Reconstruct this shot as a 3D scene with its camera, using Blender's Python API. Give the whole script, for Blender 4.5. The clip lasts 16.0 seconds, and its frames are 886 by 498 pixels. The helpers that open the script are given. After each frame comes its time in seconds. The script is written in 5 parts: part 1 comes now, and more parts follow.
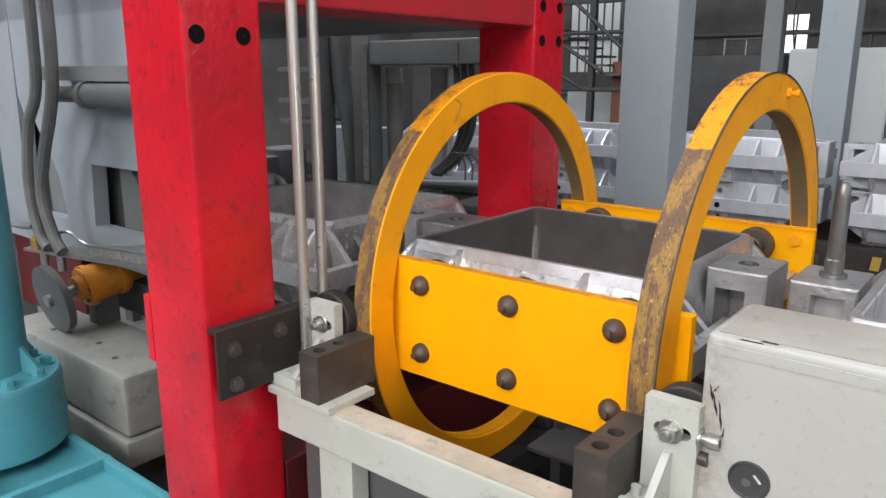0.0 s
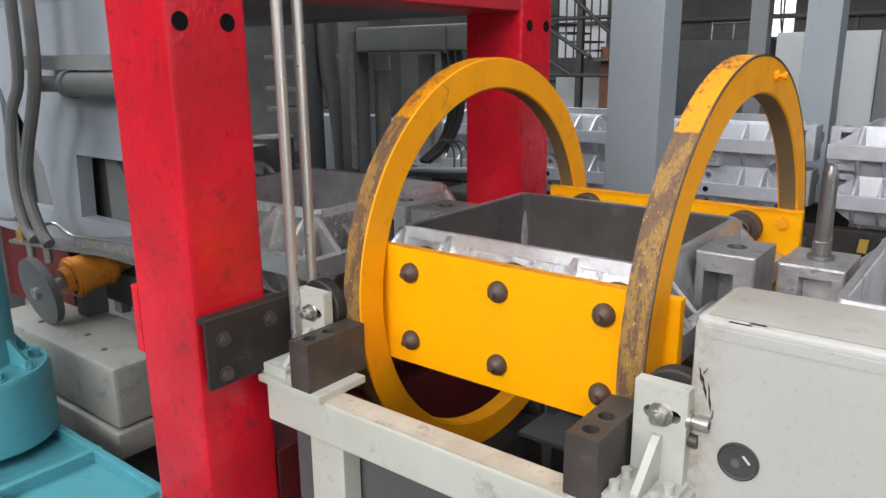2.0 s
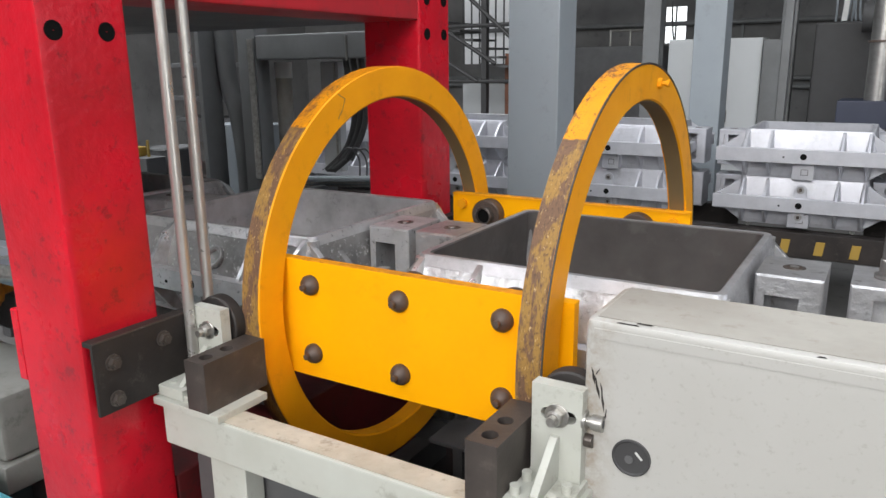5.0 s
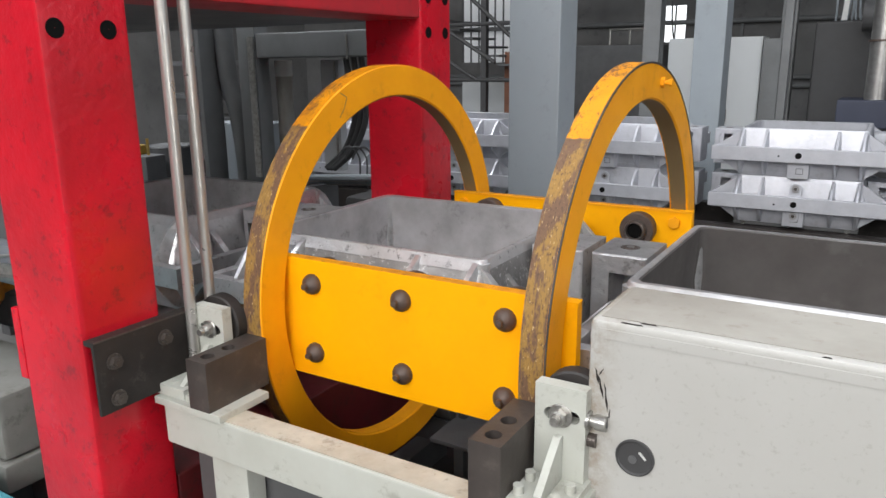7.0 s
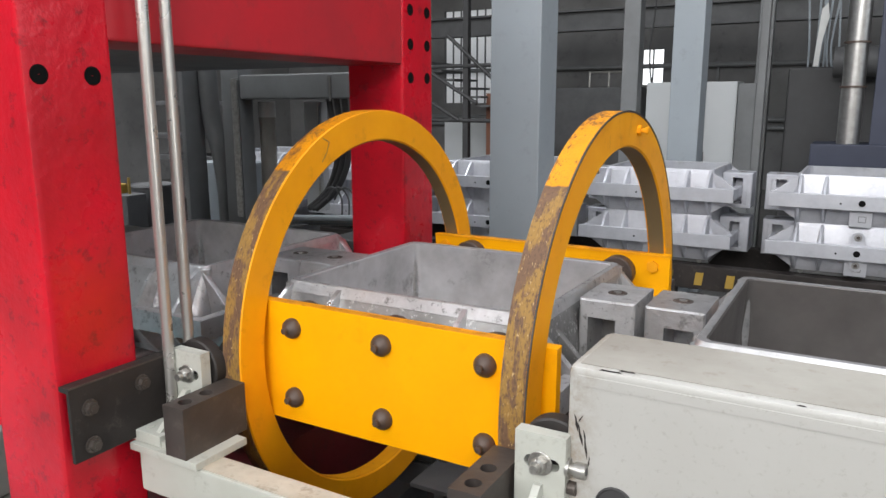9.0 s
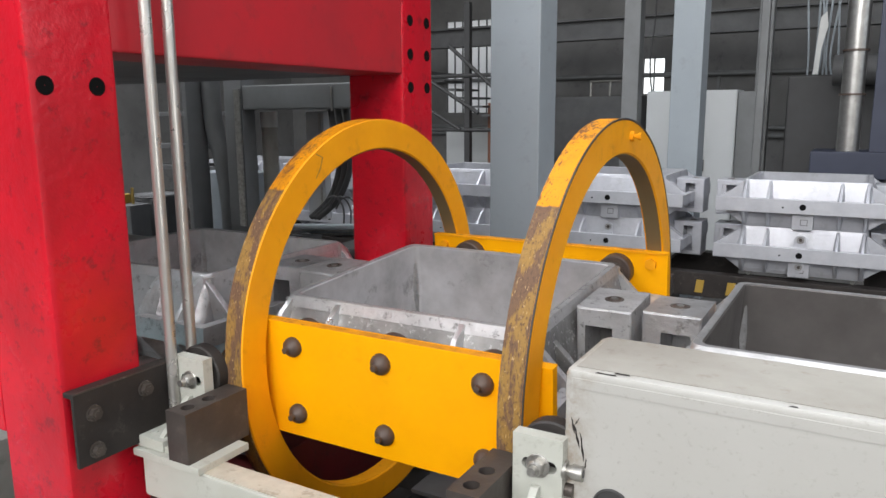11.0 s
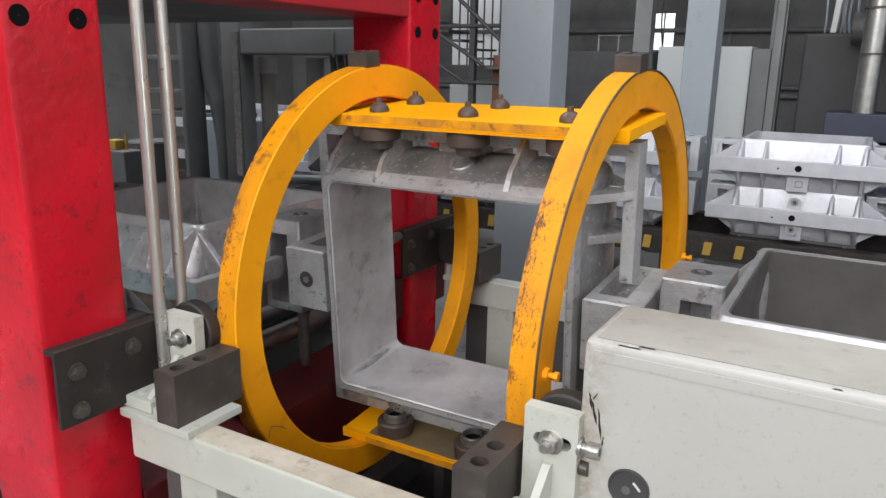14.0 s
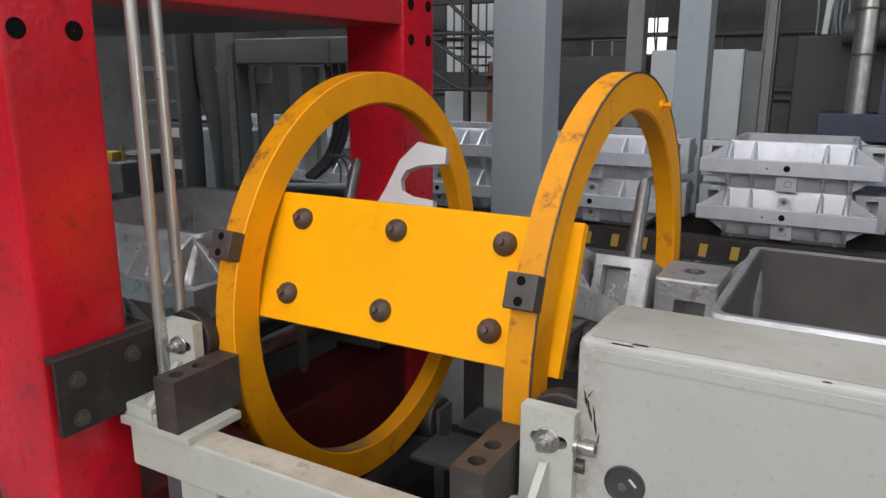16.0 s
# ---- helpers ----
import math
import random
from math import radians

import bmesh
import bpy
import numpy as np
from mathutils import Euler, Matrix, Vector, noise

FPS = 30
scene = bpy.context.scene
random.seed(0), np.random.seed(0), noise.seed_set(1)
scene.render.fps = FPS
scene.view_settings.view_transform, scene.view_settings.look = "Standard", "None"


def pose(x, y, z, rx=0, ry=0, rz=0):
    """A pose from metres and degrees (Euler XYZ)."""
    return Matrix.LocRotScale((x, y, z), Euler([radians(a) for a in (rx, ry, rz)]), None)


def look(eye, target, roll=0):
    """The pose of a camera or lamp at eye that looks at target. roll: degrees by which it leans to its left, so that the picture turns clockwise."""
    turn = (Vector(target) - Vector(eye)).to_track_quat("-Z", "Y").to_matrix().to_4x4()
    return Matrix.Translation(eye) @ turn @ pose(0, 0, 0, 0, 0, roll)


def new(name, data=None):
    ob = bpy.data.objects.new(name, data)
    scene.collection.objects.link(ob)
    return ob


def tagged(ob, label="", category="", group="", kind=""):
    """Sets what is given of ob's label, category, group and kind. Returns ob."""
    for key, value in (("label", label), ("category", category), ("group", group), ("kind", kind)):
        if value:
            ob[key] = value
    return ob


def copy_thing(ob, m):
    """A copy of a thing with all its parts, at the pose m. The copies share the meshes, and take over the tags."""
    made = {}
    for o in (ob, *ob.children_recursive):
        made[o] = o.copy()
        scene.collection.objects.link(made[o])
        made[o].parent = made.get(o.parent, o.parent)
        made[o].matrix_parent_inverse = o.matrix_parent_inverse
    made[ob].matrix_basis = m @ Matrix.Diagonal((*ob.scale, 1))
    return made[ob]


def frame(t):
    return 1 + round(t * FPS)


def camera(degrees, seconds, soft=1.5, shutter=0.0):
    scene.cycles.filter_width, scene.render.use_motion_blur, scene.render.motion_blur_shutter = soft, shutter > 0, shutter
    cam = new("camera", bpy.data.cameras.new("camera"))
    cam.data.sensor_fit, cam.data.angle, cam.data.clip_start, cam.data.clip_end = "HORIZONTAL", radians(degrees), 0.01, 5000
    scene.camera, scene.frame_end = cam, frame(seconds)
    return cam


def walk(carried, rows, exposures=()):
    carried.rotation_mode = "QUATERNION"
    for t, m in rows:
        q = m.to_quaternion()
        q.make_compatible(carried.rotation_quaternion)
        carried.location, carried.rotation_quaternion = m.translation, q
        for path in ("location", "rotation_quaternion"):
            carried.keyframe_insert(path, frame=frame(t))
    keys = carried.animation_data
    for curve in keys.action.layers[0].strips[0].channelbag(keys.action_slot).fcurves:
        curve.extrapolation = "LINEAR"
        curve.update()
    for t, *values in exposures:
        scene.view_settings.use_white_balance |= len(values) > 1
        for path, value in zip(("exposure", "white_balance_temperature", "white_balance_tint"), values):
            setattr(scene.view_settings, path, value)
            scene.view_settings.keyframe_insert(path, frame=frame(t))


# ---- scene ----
cam = camera(62.0, 16.0)
PATH = [
    (0, (1.063, -1.981, 1.6), (-0.156, -0.465, 1.133), 0.0),
    (0.5, (1.064, -1.986, 1.596), (-0.161, -0.476, 1.128), 0.3),
    (1, (1.075, -1.985, 1.595), (-0.123, -0.461, 1.102), -0.5),
    (1.5, (1.075, -1.98, 1.595), (-0.077, -0.423, 1.098), -0.3),
    (2, (1.063, -1.976, 1.596), (-0.13, -0.451, 1.097), -0.5),
    (2.5, (1.091, -1.948, 1.599), (0.03, -0.322, 1.118), -0.5),
    (3, (1.09, -1.952, 1.606), (0.126, -0.269, 1.118), -0.5),
    (3.5, (1.098, -1.954, 1.608), (0.153, -0.257, 1.129), -0.7),
    (4, (1.104, -1.951, 1.602), (0.14, -0.266, 1.122), -0.7),
    (4.5, (1.1, -1.946, 1.601), (0.113, -0.276, 1.113), -0.9),
    (5, (1.092, -1.948, 1.603), (0.085, -0.289, 1.117), -0.7),
    (7.5, (1.082, -1.949, 1.604), (0.082, -0.288, 1.113), -0.5),
    (8, (1.085, -1.943, 1.624), (0.1, -0.251, 1.216), -0.2),
    (8.5, (1.087, -1.952, 1.619), (0.103, -0.254, 1.232), 0.1),
    (9, (1.089, -1.953, 1.624), (0.117, -0.25, 1.233), -0.1),
    (11.5, (1.112, -1.972, 1.618), (0.129, -0.268, 1.255), -0.4),
    (12, (1.101, -1.942, 1.609), (0.134, -0.242, 1.19), -0.2),
    (12.5, (1.069, -1.885, 1.614), (0.155, -0.172, 1.132), 0.4),
    (13, (1.04, -1.875, 1.615), (0.106, -0.185, 1.095), 0.7),
    (13.5, (1.031, -1.882, 1.607), (0.081, -0.192, 1.117), 0.7),
    (14, (1.03, -1.876, 1.603), (0.065, -0.192, 1.117), 1.0),
    (14.5, (1.028, -1.881, 1.597), (0.063, -0.196, 1.12), 1.2),
    (15, (1.03, -1.886, 1.603), (0.076, -0.198, 1.111), 0.9),
    (15.5, (1.037, -1.889, 1.601), (0.079, -0.202, 1.115), 0.6),
    (16, (1.046, -1.89, 1.599), (0.083, -0.2, 1.132), 0.1),
]
# the clip's camera darkens its picture as the bright plate turns into view
walk(cam, [(t, look(e, g, r)) for t, e, g, r in PATH], [(0, 0.12), (14.2, 0.12), (14.7, 0.05), (15.0, -0.05), (15.5, -0.2), (16.0, -0.36)])


# ---- world and light ----
def daylight():
    w = bpy.data.worlds.new("sky")
    scene.world = w
    w.use_nodes = True
    nt = w.node_tree
    sky = nt.nodes.new("ShaderNodeTexSky")
    sky.sky_type = "NISHITA"
    sky.sun_disc = False
    sky.sun_elevation, sky.sun_rotation = radians(50), radians(150)
    nt.links.new(sky.outputs[0], nt.nodes["Background"].inputs[0])
    nt.nodes["Background"].inputs[1].default_value = 0.1


def window_light(name, size_x, size_y, watts, m, color=(1, 1, 1)):
    d = bpy.data.lights.new(name, "AREA")
    d.shape, d.size, d.size_y, d.energy, d.color = "RECTANGLE", size_x, size_y, watts, color
    ob = new(name, d)
    ob.matrix_world = m
    return ob


daylight()
# assumed openings: roof skylights, high windows behind the camera and on the east side
window_light("skylight_lamp", 3.0, 9.0, 270, look((2.2, -1.5, 6.9), (2.2, -1.5, 0)), (0.95, 0.975, 1))
window_light("skylight_lamp", 3.0, 9.0, 820, look((-4.6, -1.0, 6.9), (-4.6, -1.0, 0)), (0.95, 0.975, 1))
window_light("south_window_lamp", 9.0, 2.8, 820, look((1.5, -8.9, 5.2), (0.5, 0, 1.2)), (1, 0.99, 0.97))
window_light("side_window_lamp", 8.0, 3.0, 120, look((9.4, 1.5, 4.2), (0, 1.5, 1.5)), (0.95, 0.975, 1))
# unseen gate in the east wall, added so glossy edges catch highlights
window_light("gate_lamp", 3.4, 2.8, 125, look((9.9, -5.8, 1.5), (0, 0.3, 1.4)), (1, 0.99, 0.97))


# ---- materials ----
def mat(name, color, rough=0.5, metal=0.0, second=None, amount=0.4, scale=6.0, bump=0.15, bump_scale=60.0,
        spots=None, spot_amount=0.3, spot_scale=14.0, coat=0.0, rand=0.0, gloss=0.5):
    """Colour with broad stains (second), small chips or dirt (spots), varied gloss and fine relief."""
    m = bpy.data.materials.new(name)
    m.use_nodes = True
    nt = m.node_tree
    N, L = nt.nodes, nt.links
    bs = N["Principled BSDF"]
    tc = N.new("ShaderNodeTexCoord")

    def noise_node(s, detail=6, rough_=0.6):
        n = N.new("ShaderNodeTexNoise")
        n.inputs["Scale"].default_value, n.inputs["Detail"].default_value = s, detail
        n.inputs["Roughness"].default_value = rough_
        L.new(tc.outputs["Object"], n.inputs["Vector"])
        return n

    def ramp(src, a, b):
        r = N.new("ShaderNodeMapRange")
        r.inputs["From Min"].default_value, r.inputs["From Max"].default_value = a, b
        L.new(src, r.inputs["Value"])
        return r.outputs[0]

    def mix(fac, a, b):
        x = N.new("ShaderNodeMix")
        x.data_type = "RGBA"
        L.new(fac, x.inputs[0])
        for i, v in ((6, a), (7, b)):
            if isinstance(v, tuple):
                x.inputs[i].default_value = (*v, 1)
            else:
                L.new(v, x.inputs[i])
        return x.outputs[2]

    def times(src, k):
        t = N.new("ShaderNodeMath")
        t.operation = "MULTIPLY"
        L.new(src, t.inputs[0])
        t.inputs[1].default_value = k
        return t.outputs[0]

    big = noise_node(scale)
    second = second or tuple(c * 0.7 for c in color)
    col = mix(times(ramp(big.outputs[0], 0.35, 0.7), amount), color, second)
    if spots:
        sp = noise_node(spot_scale, 9, 0.72)
        col = mix(times(ramp(sp.outputs[0], 0.56, 0.66), spot_amount), col, spots)
    if rand:
        oi = N.new("ShaderNodeObjectInfo")
        hs = N.new("ShaderNodeHueSaturation")
        L.new(col, hs.inputs["Color"])
        L.new(ramp(oi.outputs["Random"], -1 / rand + 0.0, 1 / rand), hs.inputs["Value"])
        col = hs.outputs[0]
    L.new(col, bs.inputs["Base Color"])
    fine = noise_node(bump_scale, 4)
    rr = N.new("ShaderNodeMapRange")
    rr.inputs["To Min"].default_value, rr.inputs["To Max"].default_value = max(0.03, rough - 0.12), min(1, rough + 0.15)
    L.new(big.outputs[0], rr.inputs["Value"])
    L.new(rr.outputs[0], bs.inputs["Roughness"])
    bs.inputs["Metallic"].default_value = metal
    bs.inputs["Coat Weight"].default_value = coat
    bs.inputs["Specular IOR Level"].default_value = gloss
    if bump:
        b = N.new("ShaderNodeBump")
        b.inputs["Strength"].default_value, b.inputs["Distance"].default_value = bump, 0.004
        L.new(fine.outputs[0], b.inputs["Height"])
        L.new(b.outputs[0], bs.inputs["Normal"])
    return m


def tread_mat():
    """Yellow paint rubbed off to brown steel on the part of the tread that runs on the rollers at rest."""
    m = mat("worn_tread", (0.72, 0.285, 0.003), 0.5, 0.0, (0.56, 0.21, 0.006), 0.5, 9, 0.3, 70, (0.13, 0.05, 0.02), 0.8, 14)
    nt = m.node_tree
    N, L = nt.nodes, nt.links
    bs = N["Principled BSDF"]
    paint = bs.inputs["Base Color"].links[0].from_socket
    bs.inputs["Specular IOR Level"].default_value = 0.25
    tc = N.new("ShaderNodeTexCoord")
    sep = N.new("ShaderNodeSeparateXYZ")
    L.new(tc.outputs["Object"], sep.inputs[0])
    at = N.new("ShaderNodeMath")
    at.operation = "ARCTAN2"
    L.new(sep.outputs["Z"], at.inputs[0])
    neg = N.new("ShaderNodeMath")
    neg.operation = "MULTIPLY"
    neg.inputs[1].default_value = -1
    L.new(sep.outputs["Y"], neg.inputs[0])
    L.new(neg.outputs[0], at.inputs[1])
    def math_(op, a, b):
        n = N.new("ShaderNodeMath")
        n.operation = op
        for i, v in enumerate((a, b)):
            if isinstance(v, (int, float)):
                n.inputs[i].default_value = v
            else:
                L.new(v, n.inputs[i])
        return n.outputs[0]

    def span(src, a, b):
        n = N.new("ShaderNodeMapRange")
        n.inputs["From Min"].default_value, n.inputs["From Max"].default_value = a, b
        L.new(src, n.inputs["Value"])
        return n.outputs[0]

    def noise(kx, ks, detail, rough):
        """Noise laid along the running direction: kx across the tread, ks along it, per metre."""
        c = N.new("ShaderNodeCombineXYZ")
        L.new(math_("MULTIPLY", sep.outputs["X"], kx), c.inputs[0])
        L.new(math_("MULTIPLY", at.outputs[0], 0.65 * ks), c.inputs[1])
        n = N.new("ShaderNodeTexNoise")
        n.inputs["Scale"].default_value, n.inputs["Detail"].default_value, n.inputs["Roughness"].default_value = 1, detail, rough
        L.new(c.outputs[0], n.inputs["Vector"])
        return n.outputs[0]

    def mixed(fac, a, b):
        x = N.new("ShaderNodeMix")
        x.data_type = "RGBA"
        L.new(fac, x.inputs[0])
        for i, v in ((6, a), (7, b)):
            if isinstance(v, tuple):
                x.inputs[i].default_value = (*v, 1)
            else:
                L.new(v, x.inputs[i])
        return x.outputs[2]

    # the rubbed arc: from below the front up to about 50 degrees over it, with a ragged upper edge
    wob = math_("MULTIPLY", math_("SUBTRACT", noise(60, 30, 3, 0.6), 0.5), 0.03)
    edge = math_("ADD", at.outputs[0], wob)
    both = math_("MULTIPLY", span(edge, 0.862, 0.855), span(at.outputs[0], -0.95, -0.75))
    patches = span(noise(34, 10, 8, 0.62), 0.47, 0.53)
    fine = noise(190, 70, 6, 0.7)
    worn = mixed(patches, (0.15, 0.085, 0.05), (0.29, 0.165, 0.045))
    worn = mixed(math_("MULTIPLY", span(fine, 0.52, 0.62), 0.75), worn, (0.075, 0.042, 0.03))
    worn = mixed(math_("MULTIPLY", span(noise(150, 60, 5, 0.7), 0.60, 0.66), 0.8), worn, (0.62, 0.43, 0.20))
    # dark rim of dirt where the rubbed part begins, and rust chips in the paint above
    rim = math_("MULTIPLY", span(edge, 0.825, 0.85), span(fine, 0.35, 0.55))
    worn = mixed(math_("MULTIPLY", rim, 0.7), worn, (0.12, 0.06, 0.035))
    # chips: fine and dense in patches round the ring, denser towards the outer edge of each tread
    u = math_("DIVIDE", math_("FLOORED_MODULO", math_("ADD", sep.outputs["X"], 0.317), 0.792), 0.061)
    patchy = math_("MULTIPLY", math_("SUBTRACT", noise(6, 5, 3, 0.5), 0.5), 0.42)
    lean = math_("MULTIPLY", math_("SUBTRACT", 0.5, u), 0.11)
    # hardly chipped on the arc that lies down and back at rest
    sound = math_("ADD", span(at.outputs[0], 2.2, 2.7), span(at.outputs[0], -1.3, -1.8))
    density = math_("SUBTRACT", math_("ADD", patchy, lean), math_("MULTIPLY", sound, 0.12))
    paint = mixed(math_("MULTIPLY", span(math_("ADD", noise(14, 6, 5, 0.6), density), 0.50, 0.64), 0.45), paint, (0.42, 0.155, 0.012))
    chips = span(math_("ADD", noise(85, 26, 9, 0.74), density), 0.575, 0.60)
    paint = mixed(math_("MULTIPLY", chips, 0.9), paint, (0.13, 0.055, 0.03))
    specks = span(math_("ADD", noise(230, 110, 5, 0.7), density), 0.60, 0.63)
    paint = mixed(math_("MULTIPLY", specks, 0.85), paint, (0.055, 0.03, 0.024))
    L.new(mixed(both, paint, worn), bs.inputs["Base Color"])
    return m


YELLOW = mat("yellow_paint", (0.96, 0.425, 0.001), 0.5, 0, (0.86, 0.35, 0.002), 0.5, 4, 0.10, 50, (0.45, 0.19, 0.01), 0.14, 9, gloss=0.12)
YELLOW_RING = mat("yellow_ring_paint", (0.88, 0.36, 0.002), 0.5, 0, (0.74, 0.28, 0.004), 0.6, 5, 0.12, 50, (0.28, 0.12, 0.02), 0.25, 11, gloss=0.3)
EDGE_WEAR = mat("rubbed_yellow_edge", (0.80, 0.33, 0.006), 0.5, 0, (0.42, 0.17, 0.03), 0.9, 14, 0.2, 60, (0.16, 0.07, 0.03), 0.8, 30, gloss=0.2)
TREAD = tread_mat()


def band_mat():
    """Yellow inside of a ring, greyed with oil over the quarter that lies up and back at rest."""
    m = mat("oily_ring_inside", (0.80, 0.32, 0.003), 0.5, 0, (0.60, 0.23, 0.006), 0.7, 5, 0.12, 50, (0.22, 0.10, 0.02), 0.5, 12, gloss=0.3)
    nt = m.node_tree
    N, L = nt.nodes, nt.links
    bs = N["Principled BSDF"]
    paint = bs.inputs["Base Color"].links[0].from_socket
    tc = N.new("ShaderNodeTexCoord")
    sep = N.new("ShaderNodeSeparateXYZ")
    L.new(tc.outputs["Object"], sep.inputs[0])
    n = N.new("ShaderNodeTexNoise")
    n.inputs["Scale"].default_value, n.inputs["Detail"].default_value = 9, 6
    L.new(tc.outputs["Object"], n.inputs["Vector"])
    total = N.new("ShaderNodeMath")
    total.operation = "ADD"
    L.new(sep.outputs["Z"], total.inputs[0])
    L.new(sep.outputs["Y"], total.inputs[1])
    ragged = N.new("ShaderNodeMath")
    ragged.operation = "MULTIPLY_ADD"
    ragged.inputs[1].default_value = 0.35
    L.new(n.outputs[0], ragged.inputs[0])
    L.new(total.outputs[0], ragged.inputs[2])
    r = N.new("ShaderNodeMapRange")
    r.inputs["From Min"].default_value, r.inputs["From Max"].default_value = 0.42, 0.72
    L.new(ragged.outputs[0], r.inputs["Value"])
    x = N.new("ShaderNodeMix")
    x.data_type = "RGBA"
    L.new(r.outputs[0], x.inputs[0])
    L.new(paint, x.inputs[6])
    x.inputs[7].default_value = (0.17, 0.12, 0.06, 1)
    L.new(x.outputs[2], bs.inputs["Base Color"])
    return m


BAND = band_mat()
GRIME_SHADE = mat("grime_shade_paint", (0.20, 0.14, 0.06), 0.5, 0.1, (0.09, 0.08, 0.07), 0.9, 5, 0.15)
RED = mat("red_paint", (0.64, 0.006, 0.022), 0.27, 0, (0.36, 0.005, 0.013), 0.9, 2.4, 0.75, 24, (0.10, 0.012, 0.014), 0.6, 26)
RED_BEAM = mat("red_beam_paint", (0.48, 0.016, 0.026), 0.42, 0, (0.28, 0.02, 0.028), 0.6, 2.5, 0.15, 26, (0.12, 0.03, 0.03), 0.3, 7)
# red with the shade under the drum put into it; also the dark guard
RED_DARKENED = mat("darkened_red_paint", (0.11, 0.008, 0.011), 0.5, 0, (0.06, 0.008, 0.009), 0.8, 4, 0.2, 30, (0.02, 0.014, 0.013), 0.6, 9)
BED = mat("pale_grey_green_paint", (0.49, 0.50, 0.455), 0.45, 0, (0.38, 0.37, 0.315), 0.5, 5, 0.12, 40, (0.18, 0.15, 0.11), 0.4, 12)
BED_TOP = mat("dusty_paint", (0.50, 0.46, 0.38), 0.7, 0, (0.30, 0.26, 0.2), 0.7, 9, 0.2, 50, (0.16, 0.12, 0.08), 0.5, 20)
CAB = mat("cabinet_paint", (0.445, 0.437, 0.415), 0.38, 0, (0.39, 0.378, 0.35), 0.5, 3, 0.06, 40, (0.22, 0.19, 0.155), 0.3, 60)
ALU = mat("cast_aluminium", (0.62, 0.618, 0.63), 0.36, 0.82, (0.42, 0.415, 0.42), 0.8, 11, 0.85, 38, (0.15, 0.14, 0.135), 0.65, 26)
ALU_IN = mat("sanded_aluminium", (0.61, 0.60, 0.615), 0.46, 0.35, (0.29, 0.28, 0.28), 0.9, 4, 0.15, 60, (0.14, 0.13, 0.125), 0.55, 6)
ALU_DARK = mat("dark_aluminium", (0.19, 0.175, 0.168), 0.36, 0.55, (0.09, 0.082, 0.078), 0.7, 4, 0.08, 70, (0.28, 0.27, 0.26), 0.3, 5)
ALU_WORN = mat("sooty_aluminium", (0.36, 0.352, 0.348), 0.45, 0.6, (0.17, 0.165, 0.16), 0.85, 7, 0.7, 45, (0.72, 0.71, 0.70), 0.85, 48)
ALU_SPECK = mat("corroded_aluminium", (0.54, 0.535, 0.54), 0.42, 0.5, (0.33, 0.32, 0.318), 0.8, 9, 0.8, 45, (0.09, 0.085, 0.08), 0.8, 40)
VOID = mat("dark_hole", (0.006, 0.006, 0.006), 0.95, 0, bump=0, gloss=0.1)
CAB_TOP = mat("dusty_top", (0.36, 0.345, 0.31), 0.6, 0, (0.25, 0.23, 0.20), 0.6, 5, 0.15, 50, (0.18, 0.14, 0.10), 0.35, 22)
PIN = mat("grey_pin_steel", (0.21, 0.205, 0.20), 0.34, 0.7, (0.12, 0.117, 0.112), 0.7, 25, 0.15)
ALU_EDGE = mat("rubbed_aluminium_edge", (0.74, 0.74, 0.745), 0.30, 0.75, (0.40, 0.395, 0.39), 0.9, 16, 0.6, 50, (0.25, 0.24, 0.235), 0.45, 40)
ALU_PALE = mat("pale_aluminium", (0.55, 0.555, 0.59), 0.42, 0.5, (0.36, 0.365, 0.40), 0.7, 6, 0.3, 50, (0.30, 0.30, 0.30), 0.35, 10)
ALU_BAND = mat("machined_aluminium_band", (0.58, 0.575, 0.59), 0.36, 0.65, (0.36, 0.355, 0.36), 0.9, 9, 0.35, 50, (0.25, 0.24, 0.235), 0.4, 34)
STEEL = mat("steel", (0.42, 0.41, 0.40), 0.35, 0.9, (0.25, 0.24, 0.22), 0.6, 20, 0.1)
ZINC = mat("zinc_plated", (0.52, 0.51, 0.485), 0.34, 0.85, (0.24, 0.225, 0.20), 0.8, 55, 0.2)
CHROME = mat("chromed_rod", (0.56, 0.54, 0.51), 0.28, 0.72, (0.38, 0.36, 0.33), 0.7, 6, 0.05)
HOOK_STEEL = mat("ground_steel", (0.66, 0.67, 0.68), 0.35, 0.6, (0.5, 0.5, 0.5), 0.6, 5, 0.08)
# darker copy of the hook steel, with a dark reflection put into the colour
HOOK_DARK = mat("darkened_steel_plate", (0.20, 0.205, 0.215), 0.32, 0.7, (0.13, 0.13, 0.135), 0.7, 4, 0.1)
IRON = mat("weathered_iron", (0.019, 0.016, 0.015), 0.55, 0.15, (0.05, 0.040, 0.035), 0.6, 7, 0.35, 50, (0.11, 0.09, 0.08), 0.35, 20, gloss=0.35)
BOLT = mat("dark_bolt_steel", (0.105, 0.075, 0.06), 0.5, 0.35, (0.06, 0.045, 0.04), 0.6, 30, 0.2)
BOLT_WORN = mat("worn_bolt_steel", (0.105, 0.088, 0.078), 0.36, 0.5, (0.07, 0.058, 0.052), 0.8, 40, 0.3, 60, (0.34, 0.31, 0.28), 0.5, 50)
BLACK = mat("black_oxide", (0.05, 0.041, 0.037), 0.5, 0.2, (0.10, 0.083, 0.072), 0.6, 9, 0.2, 60, (0.14, 0.12, 0.1), 0.3, 18)
RUBBER = mat("black_rubber", (0.042, 0.041, 0.042), 0.6, 0, (0.065, 0.065, 0.065), 0.5, 8, 0.1)
